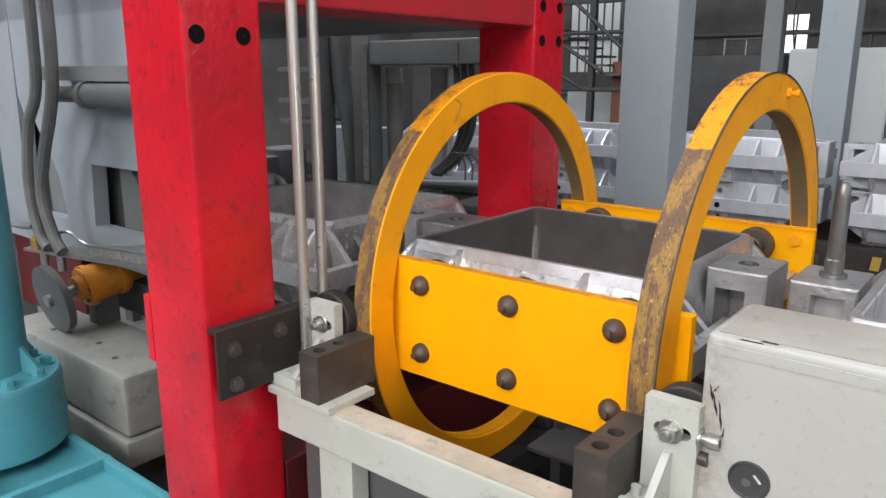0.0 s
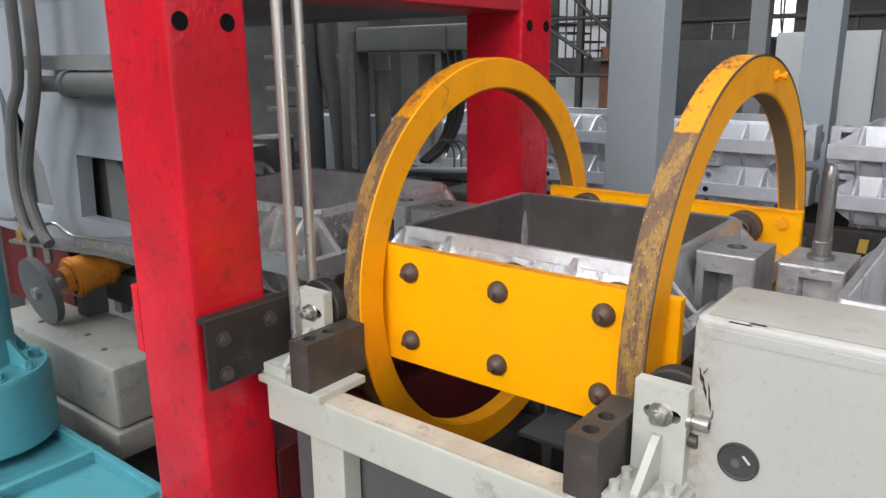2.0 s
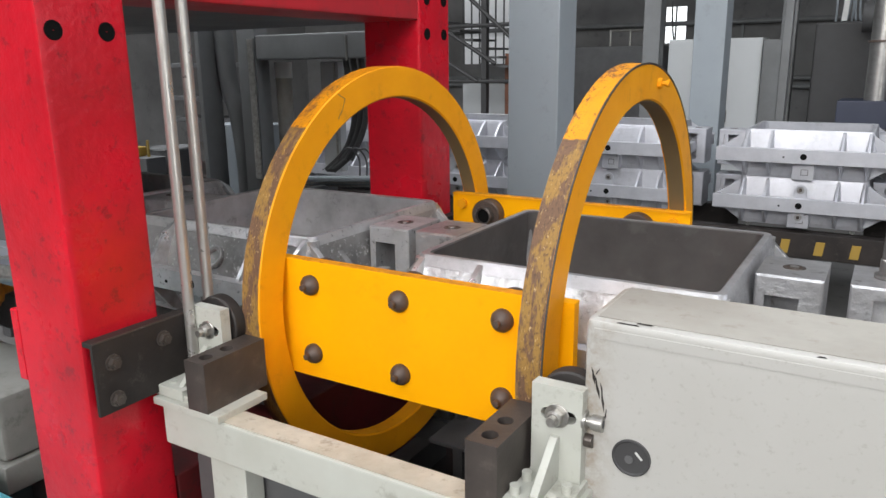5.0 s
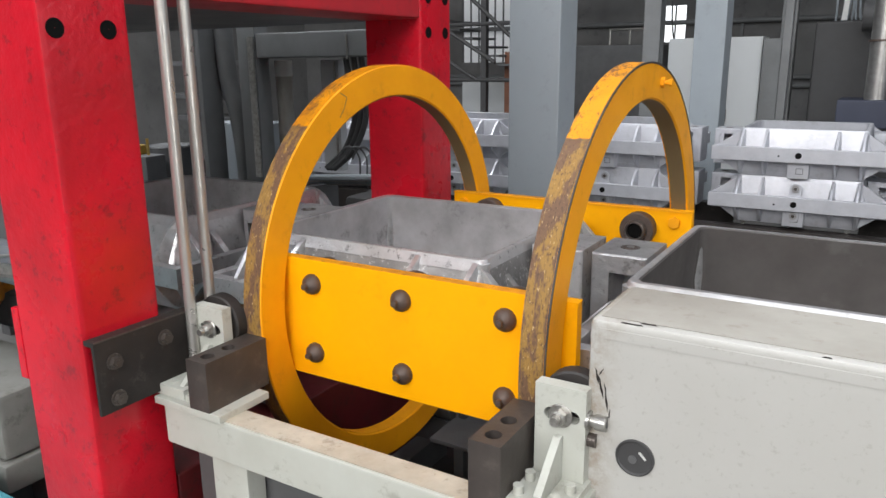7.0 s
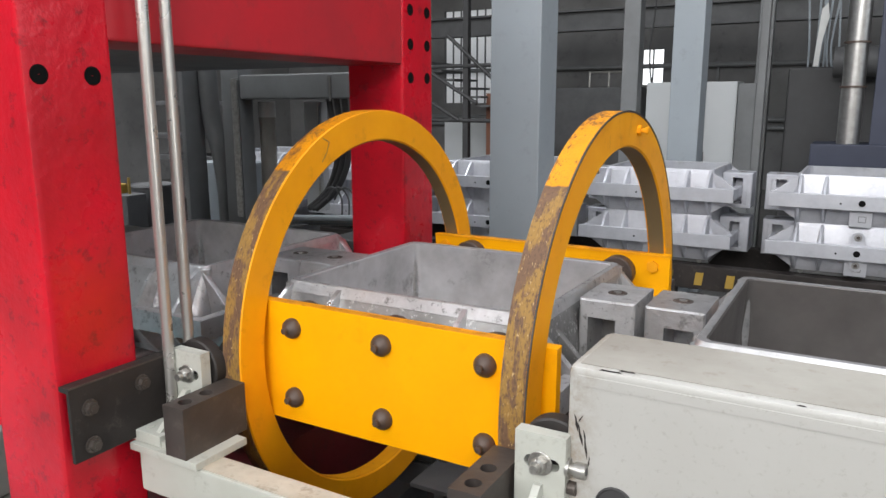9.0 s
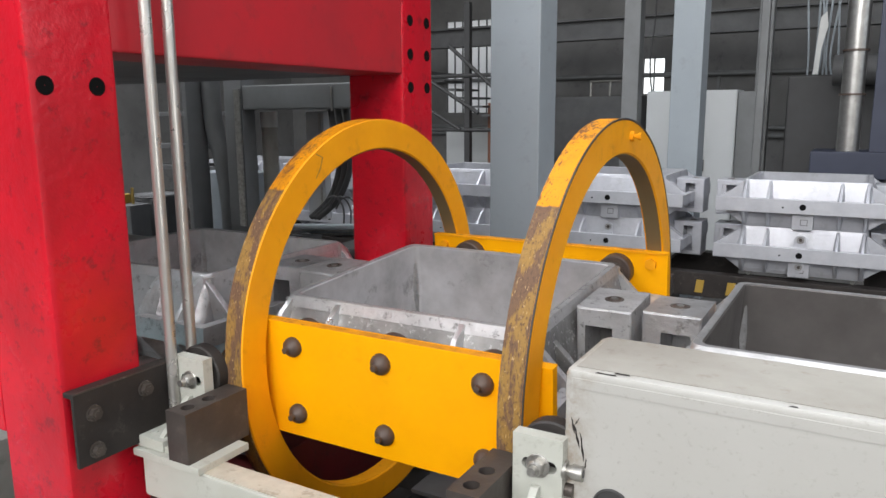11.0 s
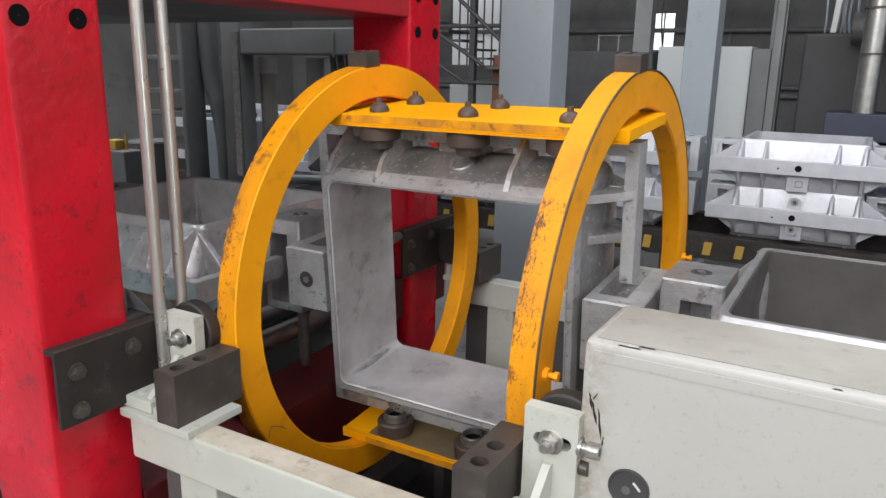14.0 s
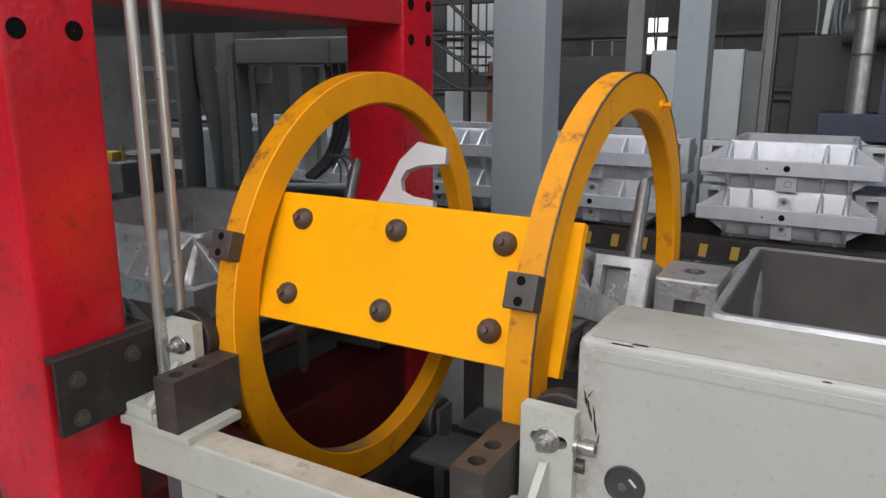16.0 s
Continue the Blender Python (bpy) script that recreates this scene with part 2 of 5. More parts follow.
HOSE = mat("dusty_rubber", (0.15, 0.145, 0.14), 0.65, 0, (0.09, 0.087, 0.083), 0.6, 8, 0.1)
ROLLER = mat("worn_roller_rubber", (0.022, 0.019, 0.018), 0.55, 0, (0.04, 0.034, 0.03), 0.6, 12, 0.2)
DARK = mat("dark_iron", (0.11, 0.11, 0.112), 0.55, 0.1, (0.065, 0.065, 0.067), 0.7, 4, 0.2)
GREY = mat("grey_blue_paint", (0.275, 0.305, 0.33), 0.45, 0, (0.24, 0.265, 0.285), 0.5, 3, 0.08, 40, (0.16, 0.17, 0.17), 0.25, 10)
GREY_DARK = mat("dark_grey_paint", (0.185, 0.19, 0.193), 0.55, 0, (0.11, 0.11, 0.11), 0.6, 3, 0.1)
MACHINE = mat("pale_blue_grey_paint", (0.29, 0.31, 0.345), 0.45, 0, (0.22, 0.235, 0.26), 0.5, 3, 0.08, 40, (0.12, 0.12, 0.12), 0.2, 9)
TEAL = mat("turquoise_paint", (0.078, 0.31, 0.365), 0.4, 0, (0.058, 0.23, 0.27), 0.5, 4, 0.1, 40, (0.06, 0.12, 0.12), 0.3, 12)
NAVY = mat("navy_paint", (0.032, 0.038, 0.066), 0.5, 0, (0.02, 0.024, 0.042), 0.5, 3, 0.08)
CABINET_FAR = mat("cabinet_enamel", (0.54, 0.555, 0.56), 0.45, 0, (0.46, 0.475, 0.48), 0.4, 2, 0.04)
CONCRETE = mat("concrete_block", (0.27, 0.27, 0.25), 0.75, 0, (0.17, 0.168, 0.155), 0.8, 4, 0.3, 40, (0.08, 0.075, 0.07), 0.5, 14)
FLOOR = mat("oily_concrete_floor", (0.17, 0.166, 0.16), 0.7, 0, (0.11, 0.108, 0.105), 0.8, 1.2, 0.25, 25, (0.02, 0.02, 0.02), 0.5, 5)
WALL = mat("sooty_wall", (0.20, 0.197, 0.195), 0.85, 0, (0.11, 0.108, 0.106), 0.8, 0.9, 0.2, 15, (0.05, 0.05, 0.05), 0.4, 3)
ROOF = mat("sheet_roof", (0.42, 0.42, 0.42), 0.8, 0, (0.3, 0.3, 0.3), 0.6, 1, 0.2)
ORANGE = mat("orange_paint", (0.74, 0.28, 0.03), 0.4, 0, (0.42, 0.15, 0.02), 0.5, 10, 0.1, 50, (0.1, 0.06, 0.03), 0.4, 20)
RUST = mat("rust_brown_board", (0.20, 0.085, 0.05), 0.75, 0, (0.13, 0.06, 0.04), 0.6, 3, 0.2)
HAZARD = mat("hazard_yellow", (0.34, 0.21, 0.025), 0.6, 0, (0.3, 0.2, 0.05), 0.6, 8, 0.1)
BRASS = mat("brass", (0.55, 0.38, 0.12), 0.35, 0.9)
WHITE = mat("white_board", (0.62, 0.62, 0.60), 0.6, 0, (0.5, 0.5, 0.48), 0.5, 6, 0.05)


def smear(m, x0, x1, color):
    """Brown grease smeared on the end of a housing, fading along x with a ragged edge."""
    nt = m.node_tree
    N, L = nt.nodes, nt.links
    bs = N["Principled BSDF"]
    paint = bs.inputs["Base Color"].links[0].from_socket
    tc = N.new("ShaderNodeTexCoord")
    sep = N.new("ShaderNodeSeparateXYZ")
    L.new(tc.outputs["Object"], sep.inputs[0])
    n = N.new("ShaderNodeTexNoise")
    n.inputs["Scale"].default_value, n.inputs["Detail"].default_value, n.inputs["Roughness"].default_value = 22, 8, 0.7
    L.new(tc.outputs["Object"], n.inputs["Vector"])
    r = N.new("ShaderNodeMapRange")
    r.inputs["From Min"].default_value, r.inputs["From Max"].default_value = x1, x0
    L.new(sep.outputs["X"], r.inputs["Value"])
    k = N.new("ShaderNodeMath")
    k.operation = "MULTIPLY"
    L.new(r.outputs[0], k.inputs[0])
    r2 = N.new("ShaderNodeMapRange")
    r2.inputs["From Min"].default_value, r2.inputs["From Max"].default_value = 0.42, 0.66
    L.new(n.outputs[0], r2.inputs["Value"])
    L.new(r2.outputs[0], k.inputs[1])
    x = N.new("ShaderNodeMix")
    x.data_type = "RGBA"
    L.new(k.outputs[0], x.inputs[0])
    L.new(paint, x.inputs[6])
    x.inputs[7].default_value = (*color, 1)
    L.new(x.outputs[2], bs.inputs["Base Color"])


smear(CAB, 0.655, 0.715, (0.27, 0.22, 0.165))


def glow(name, color, strength):
    m = bpy.data.materials.new(name)
    m.use_nodes = True
    bs = m.node_tree.nodes["Principled BSDF"]
    bs.inputs["Emission Color"].default_value = (*color, 1)
    bs.inputs["Emission Strength"].default_value = strength
    return m


DAY = glow("daylight_outside", (0.95, 0.98, 1), 1.6)
DIM = glow("dusty_daylight", (0.80, 0.84, 0.9), 0.18)


# ---- mesh helpers ----
def box(bm, x0, x1, y0, y1, z0, z1, bevel=0.0, m=None):
    r = bmesh.ops.create_cube(bm, size=1)
    vs = r["verts"]
    bmesh.ops.scale(bm, vec=(x1 - x0, y1 - y0, z1 - z0), verts=vs)
    bmesh.ops.translate(bm, vec=((x0 + x1) / 2, (y0 + y1) / 2, (z0 + z1) / 2), verts=vs)
    if m is not None:
        bmesh.ops.transform(bm, matrix=m, verts=vs)
    if bevel:
        es = list({e for v in vs for e in v.link_edges})
        bmesh.ops.bevel(bm, geom=es, offset=bevel, segments=2, profile=0.5, affect="EDGES")
    return bm


def rod(bm, a, b, r, seg=20, r2=None):
    a, b = Vector(a), Vector(b)
    d = b - a
    q = d.to_track_quat("Z", "Y").to_matrix().to_4x4()
    bmesh.ops.create_cone(bm, cap_ends=True, segments=seg, radius1=r, radius2=r if r2 is None else r2, depth=d.length,
                          matrix=Matrix.Translation((a + b) / 2) @ q)
    return bm


def tube(bm, pts, r, seg=10):
    """A round hose along a smooth line through the points."""
    P = [Vector(p) for p in pts]
    line = []
    for i in range(len(P) - 1):
        p0, p1, p2, p3 = P[max(i - 1, 0)], P[i], P[i + 1], P[min(i + 2, len(P) - 1)]
        for k in range(6):
            u = k / 6
            line.append(0.5 * (2 * p1 + (p2 - p0) * u + (2 * p0 - 5 * p1 + 4 * p2 - p3) * u * u
                               + (3 * p1 - p0 - 3 * p2 + p3) * u ** 3))
    line.append(P[-1])
    rings = []
    for i, p in enumerate(line):
        d = (line[min(i + 1, len(line) - 1)] - line[max(i - 1, 0)]).normalized()
        if i == 0:
            side = d.orthogonal().normalized()
        side = (side - d * side.dot(d)).normalized()
        up = d.cross(side)
        rings.append([bm.verts.new(p + r * (side * math.cos(2 * math.pi * k / seg) + up * math.sin(2 * math.pi * k / seg)))
                      for k in range(seg)])
    for A, B in zip(rings, rings[1:]):
        for k in range(seg):
            bm.faces.new((A[k], A[(k + 1) % seg], B[(k + 1) % seg], B[k]))
    bm.faces.new(rings[0][::-1])
    bm.faces.new(rings[-1])
    return bm


def lathe(bm, prof, axis="X", seg=96, closed=True, a0=0.0, a1=2 * math.pi):
    """Turns a profile of (along, radius) about an axis. The profile is a closed ring when closed."""
    full = abs(a1 - a0 - 2 * math.pi) < 1e-6
    n = seg if full else seg + 1
    rows = []
    for i in range(n):
        a = a0 + (a1 - a0) * i / seg
        row = []
        for s, r in prof:
            c, d = r * math.cos(a), r * math.sin(a)
            row.append(bm.verts.new({"X": (s, c, d), "Y": (c, s, d), "Z": (c, d, s)}[axis]))
        rows.append(row)
    k = len(prof)
    for i in range(n if full else n - 1):
        A, B = rows[i], rows[(i + 1) % n]
        for j in range(k if closed else k - 1):
            bm.faces.new((A[j], A[(j + 1) % k], B[(j + 1) % k], B[j]))
    bmesh.ops.recalc_face_normals(bm, faces=bm.faces)
    return bm


def prism(bm, pts, axis, lo, hi, bevel=0.0):
    """A flat outline pushed along an axis: (y, z) along X, (x, z) along Y, (x, y) along Z."""
    def at(p, s):
        return {"X": (s, p[0], p[1]), "Y": (p[0], s, p[1]), "Z": (p[0], p[1], s)}[axis]
    A = [bm.verts.new(at(p, lo)) for p in pts]
    B = [bm.verts.new(at(p, hi)) for p in pts]
    n = len(pts)
    fs = [bm.faces.new(A), bm.faces.new(B[::-1])]
    for i in range(n):
        fs.append(bm.faces.new((A[i], B[i], B[(i + 1) % n], A[(i + 1) % n])))
    bmesh.ops.recalc_face_normals(bm, faces=fs)
    if bevel:
        bmesh.ops.bevel(bm, geom=list({e for f in fs for e in f.edges}), offset=bevel, segments=2, profile=0.5, affect="EDGES")
    return bm


def weigh_normals(me, limit):
    """Large faces stay flat and the narrow bevels between them carry the rounding."""
    at = [[] for _ in me.vertices]
    faces = [(p.normal.copy(), p.area) for p in me.polygons]
    for p in me.polygons:
        for v in p.vertices:
            at[v].append(p.index)
    out = []
    for p in me.polygons:
        n0 = faces[p.index][0]
        for v in p.vertices:
            s = Vector((0, 0, 0))
            for k in at[v]:
                n, a = faces[k]
                if n.dot(n0) >= limit:
                    s += n * a
            out.append(s.normalized() if s.length > 1e-12 else n0)
    me.normals_split_custom_set(out)


def mesh_of(name, bm, material, smooth=35):
    bmesh.ops.recalc_face_normals(bm, faces=bm.faces)
    me = bpy.data.meshes.new(name)
    bm.to_mesh(me)
    bm.free()
    me.materials.append(material)
    for p in me.polygons:
        p.use_smooth = True
    if smooth:
        weigh_normals(me, math.cos(radians(smooth)))
    return me


def part(name, bm, material, parent, label="", m=None):
    me = bm if isinstance(bm, bpy.types.Mesh) else mesh_of(name, bm, material)
    ob = new(name, me)
    ob.parent = parent
    if m is not None:
        ob.matrix_local = m
    if label:
        ob["label"] = label
    return ob


def thing(name, label, category, x=0, y=0, z=0, group="", kind="", bm=None, material=None):
    ob = new(name, mesh_of(name, bm, material) if bm is not None else None)
    ob.location = (x, y, z)
    return tagged(ob, label, category, group, kind)


def B():
    return bmesh.new()


ZC = 0.95      # height of the drum's axis
PITCH = 1.13   # step of the flask line
FX = 0.066     # middle of a flask in the drum


# ---- structure ----
def structure():
    bm = B()
    box(bm, -14, 12, -9, 15, -0.3, 0)
    thing("floor", "dark oily concrete workshop floor", "floor", kind="structure", bm=bm, material=FLOOR)
    # walls with the window openings and an assumed gate
    def wall(name, x0, x1, y0, y1, holes, along):
        bm = B()
        lo, hi = (x0, x1) if along == "X" else (y0, y1)
        cuts = sorted(holes)
        at = lo
        for a, b, z0, z1 in cuts:
            for u0, u1, w0, w1 in ((at, a, 0, 7), (a, b, 0, z0), (a, b, z1, 7)):
                if u1 - u0 > 0.01 and w1 - w0 > 0.01:
                    if along == "X":
                        box(bm, u0, u1, y0, y1, w0, w1)
                    else:
                        box(bm, x0, x1, u0, u1, w0, w1)
            at = b
        if along == "X":
            box(bm, at, hi, y0, y1, 0, 7)
        else:
            box(bm, x0, x1, at, hi, 0, 7)
        thing(name, "sooty grey workshop wall", "wall", kind="structure", bm=bm, material=WALL)
    wall("wall_north", -14, 12, 13, 13.3, [(-7.4, -6.2, 1.6, 3.6), (-2.92, -2.5, 1.95, 2.62)], "X")
    wall("wall_south", -14, 12, -9.3, -9, [(-3.1, 6.1, 3.7, 6.7)], "X")
    # the low opening is the assumed gate for its lamp
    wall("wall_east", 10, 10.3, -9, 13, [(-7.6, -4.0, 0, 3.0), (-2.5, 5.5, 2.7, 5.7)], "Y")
    wall("wall_west", -12.3, -12, -9, 13, [], "Y")
    bm = B()
    for a, b in ((-14, -6.1), (-3.1, 0.7), (3.7, 12)):
        box(bm, a, b, -9, 13, 7, 7.2)
    for a, b in ((-6.1, -3.1), (0.7, 3.7)):
        box(bm, a, b, -9, -6, 7, 7.2)
        box(bm, a, b, 3.5, 13, 7, 7.2)
    thing("ceiling", "dark sheet metal workshop roof", "ceiling", kind="structure", bm=bm, material=ROOF)


structure()


# ---- small fixings ----
def hex_mesh(name, r, h, material, washer=True):
    bm = B()
    if washer:
        rod(bm, (0, 0, 0), (0, 0, h * 0.22), r * 1.35, 24)
    rod(bm, (0, 0, h * 0.22 if washer else 0), (0, 0, h), r, 6)
    rod(bm, (0, 0, h), (0, 0, h * 1.12), r * 0.5, 12)
    return mesh_of(name, bm, material)


TO = {"+X": pose(0, 0, 0, 0, 90, 0), "-X": pose(0, 0, 0, 0, -90, 0), "+Y": pose(0, 0, 0, -90, 0, 0),
      "-Y": pose(0, 0, 0, 90, 0, 0), "+Z": pose(0, 0, 0), "-Z": pose(0, 0, 0, 180, 0, 0)}


def place(x, y, z, way="+Z"):
    return Matrix.Translation((x, y, z)) @ TO[way]


# ---- the turnover drum ----
def drum_bolt_mesh():
    """Domed bolt head with a stub, 53 mm across."""
    bm = B()
    lathe(bm, [(0, 0.001), (0, 0.0275), (0.008, 0.0275), (0.015, 0.0245), (0.022, 0.018), (0.026, 0.0105), (0.027, 0.0085), (0.038, 0.008),
               (0.039, 0.001)], "Z", 24, False)
    return mesh_of("bolt", bm, BOLT)


def build_drum():
    d = thing("turnover_drum", "yellow painted steel turnover drum of two rings and bolted side plates", "foundry machine", 0, 0, ZC)
    R, r = 0.65, 0.556
    for x0, x1, nm in ((-0.317, -0.256, "L"), (0.475, 0.535, "R")):
        bm = B()
        lathe(bm, [(x1, r + 0.004), (x1, R - 0.004), (x1 - 0.002, R - 0.002), (x1 - 0.004, R - 0.0015),
                   (x0 + 0.004, R - 0.0015), (x0, R - 0.005), (x0, r + 0.004), (x0 + 0.004, r), (x1 - 0.004, r)], "X", 160)
        ring = part("ring", bm, YELLOW_RING, d)
        bm = B()
        lathe(bm, [(x0 + 0.002, R - 0.004), (x0 + 0.002, R), (x1 - 0.004, R), (x1 - 0.004, R - 0.004)], "X", 160)
        part("tread", bm, TREAD, ring, "worn brown running surface with yellow paint remains")
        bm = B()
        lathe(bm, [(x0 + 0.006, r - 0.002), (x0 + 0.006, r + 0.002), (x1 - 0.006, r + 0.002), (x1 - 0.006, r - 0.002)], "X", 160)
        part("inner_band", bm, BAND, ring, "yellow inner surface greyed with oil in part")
        if nm == "R":
            bm = B()
            lathe(bm, [(x1 - 0.0022, R - 0.003), (x1 - 0.0022, R + 0.0018), (x1 + 0.0012, R + 0.0018), (x1 + 0.0012, R - 0.003)], "X", 160)
            part("edge_band", bm, BLACK, ring, "dark steel edge band")
    # side plates: a chord through both rings, turned half round for the second
    bolt = drum_bolt_mesh()
    for k in (0, 1):
        half = pose(0, 0, 0, 180 * k, 0, 0)
        bm = B()
        prism(bm, [(-0.346, -0.171), (0.557, -0.171), (0.557, 0.156), (-0.346, 0.156)], "Y", -0.53, -0.502, 0.002)
        plate = part("side_plate", bm, YELLOW, d, "flat yellow plate with six dark bolts", m=half)
        bm = B()
        for z in (-0.1675, 0.1525):
            box(bm, -0.344, 0.555, -0.5018, -0.4965, z - 0.004, z + 0.003)
        part("plate_edge", bm, YELLOW_RING, plate)
        # brown layer: some grime, and the shade on this face put into the colour
        if k == 0:
            bm = B()
            box(bm, -0.25, 0.47, -0.5015, -0.4995, -0.162, 0.147)
            part("inner_face", bm, GRIME_SHADE, plate, "inner face browned for grime and shade")
        for z in (-0.1712, 0.1562):
            bm = B()
            box(bm, -0.2545, 0.474, -0.5285, -0.5065, z - 0.0008, z + 0.0008)
            part("rubbed_edge", bm, EDGE_WEAR, plate, "edge with paint rubbed thin")
        for z in (0.0909, -0.1016):
            for x in (-0.1789, 0.1044, 0.3876):
                part("bolt", bolt, BOLT, plate, m=place(x, -0.53, z, "-Y"))
                bm = B()
                lathe(bm, [(0, 0.012), (0, 0.054), (0.004, 0.058), (0.045, 0.058), (0.049, 0.054), (0.049, 0.02), (0.05, 0.001)],
                      "Y", 28, False)
                bmesh.ops.translate(bm, vec=(x, -0.502, z), verts=bm.verts)
                rl = part("roller", bm, BOLT, plate, "dark steel guide roller")
                bm = B()
                lathe(bm, [(0.0485, 0.037), (0.066, 0.036), (0.072, 0.034), (0.074, 0.031), (0.073, 0.0275), (0.058, 0.026)], "Y", 28, False)
                bmesh.ops.translate(bm, vec=(x, -0.502, z), verts=bm.verts)
                part("hub", bm, BOLT_WORN if k else STEEL, rl, "worn steel hub with a hollow end")
                bm = B()
                rod(bm, (x, -0.502 + 0.052, z), (x, -0.502 + 0.0585, z), 0.0268, 24)
                part("bore", bm, VOID, rl)
        for x in (-0.30, 0.502):
            bm = B()
            rod(bm, (x, -0.502, -0.13), (x, -0.488, -0.13), 0.02, 6)
            part("hex_bolt", bm, YELLOW_RING, plate)
    # pin on the ring face
    bm = B()
    rod(bm, (0.535, 0.108, 0.596), (0.545, 0.108, 0.596), 0.014, 6)
    rod(bm, (0.545, 0.108, 0.596), (0.562, 0.108, 0.596), 0.006, 12)
    rod(bm, (0.556, 0.108, 0.596), (0.565, 0.108, 0.596), 0.010, 6)
    part("grease_nipple", bm, YELLOW_RING, d)
    bm = B()
    rod(bm, (0.535, NY, NZ), (0.545, NY, NZ), 0.014, 6)
    rod(bm, (0.545, NY, NZ), (0.562, NY, NZ), 0.006, 12)
    rod(bm, (0.556, NY, NZ), (0.565, NY, NZ), 0.010, 6)
    part("grease_nipple", bm, YELLOW_RING, d)
    # cracked paint on the face of the far ring
    crack = [(CY + a, CZ + b) for a, b in ((0, 0), (0.029, -0.013), (0.015, -0.044), (-0.006, -0.068))]
    for (y0, z0), (y1, z1) in zip(crack, crack[1:]):
        bm = B()
        l = math.hypot(y1 - y0, z1 - z0)
        u, v = -(z1 - z0) / l * 0.0013, (y1 - y0) / l * 0.0013
        prism(bm, [(y0 + u, z0 + v), (y0 - u, z0 - v), (y1 - u * 0.6, z1 - v * 0.6), (y1 + u * 0.6, z1 + v * 0.6)], "X", -0.2565, -0.2554)
        part("paint_crack", bm, GRIME_SHADE, d, "dark crack in the paint")
    # stop lugs on the treads
    for x in (-0.2865, 0.505):
        bm = B()
        box(bm, x - 0.032, x + 0.034, -0.036, 0.036, 0.645, 0.69, 0.004)
        lug = part("stop_lug", bm, BLACK, d, "black steel stop lug with two sunk screws", m=pose(0, 0, 0, LUG_TURN, 0, 0))
        for s in (-0.02, 0.02):
            bm = B()
            rod(bm, (x, s, 0.6895), (x, s, 0.6905), 0.0095, 16)
            part("screw", bm, VOID, lug)
    return d


NY, NZ = -0.005, -0.606   # the second nipple on the ring face
CY, CZ = -0.285, 0.574   # start of the crack on the ring face
LUG_TURN = -90 + 1.4   # at rest the lugs lie at the back, a little under the axis


# ---- a moulding flask ----
def rounded(hx, hy, r, z, n=5):
    pts = []
    for cx, cy, a in ((hx - r, hy - r, 0), (-hx + r, hy - r, 90), (-hx + r, -hy + r, 180), (hx - r, -hy + r, 270)):
        for i in range(n + 1):
            t = radians(a + 90 * i / n)
            pts.append((cx + r * math.cos(t), cy + r * math.sin(t), z))
    return pts


def loft(bm, rings):
    V = [[bm.verts.new(p) for p in r] for r in rings]
    n = len(V[0])
    for A, Bq in zip(V, V[1:]):
        for i in range(n):
            bm.faces.new((A[i], A[(i + 1) % n], Bq[(i + 1) % n], Bq[i]))
    return V


def window(bm, outer, inner, y0, y1):
    """A rectangular frame of (x0, x1, z0, z1) outside and inside, pushed along y, with eased outer edges."""
    def corners(r, y, d=0.0):
        x0, x1, z0, z1 = r
        return [bm.verts.new(p) for p in ((x0 + d, y, z0 + d), (x1 - d, y, z0 + d), (x1 - d, y, z1 - d), (x0 + d, y, z1 - d))]
    k = 0.005
    rows = [corners(inner, y0), corners(outer, y0, k), corners(outer, y0 + k), corners(outer, y1 - k), corners(outer, y1, k), corners(inner, y1)]
    for A, C in zip(rows, rows[1:] + rows[:1]):
        for i in range(4):
            bm.faces.new((A[i], A[(i + 1) % 4], C[(i + 1) % 4], C[i]))
    return bm


def wedge_rib(bm, pts, x):
    """A cast rib across x: an outline of (y, z, half thickness), thin at its free edge and thick at the wall."""
    A = [bm.verts.new((x - t, y, z)) for y, z, t in pts]
    C = [bm.verts.new((x + t, y, z)) for y, z, t in pts]
    n = len(pts)
    bm.faces.new(A)
    bm.faces.new(C[::-1])
    for i in range(n):
        bm.faces.new((A[i], C[i], C[(i + 1) % n], A[(i + 1) % n]))
    return bm


PIN_TIP = -0.392   # end of the guide pins under the middle of a flask


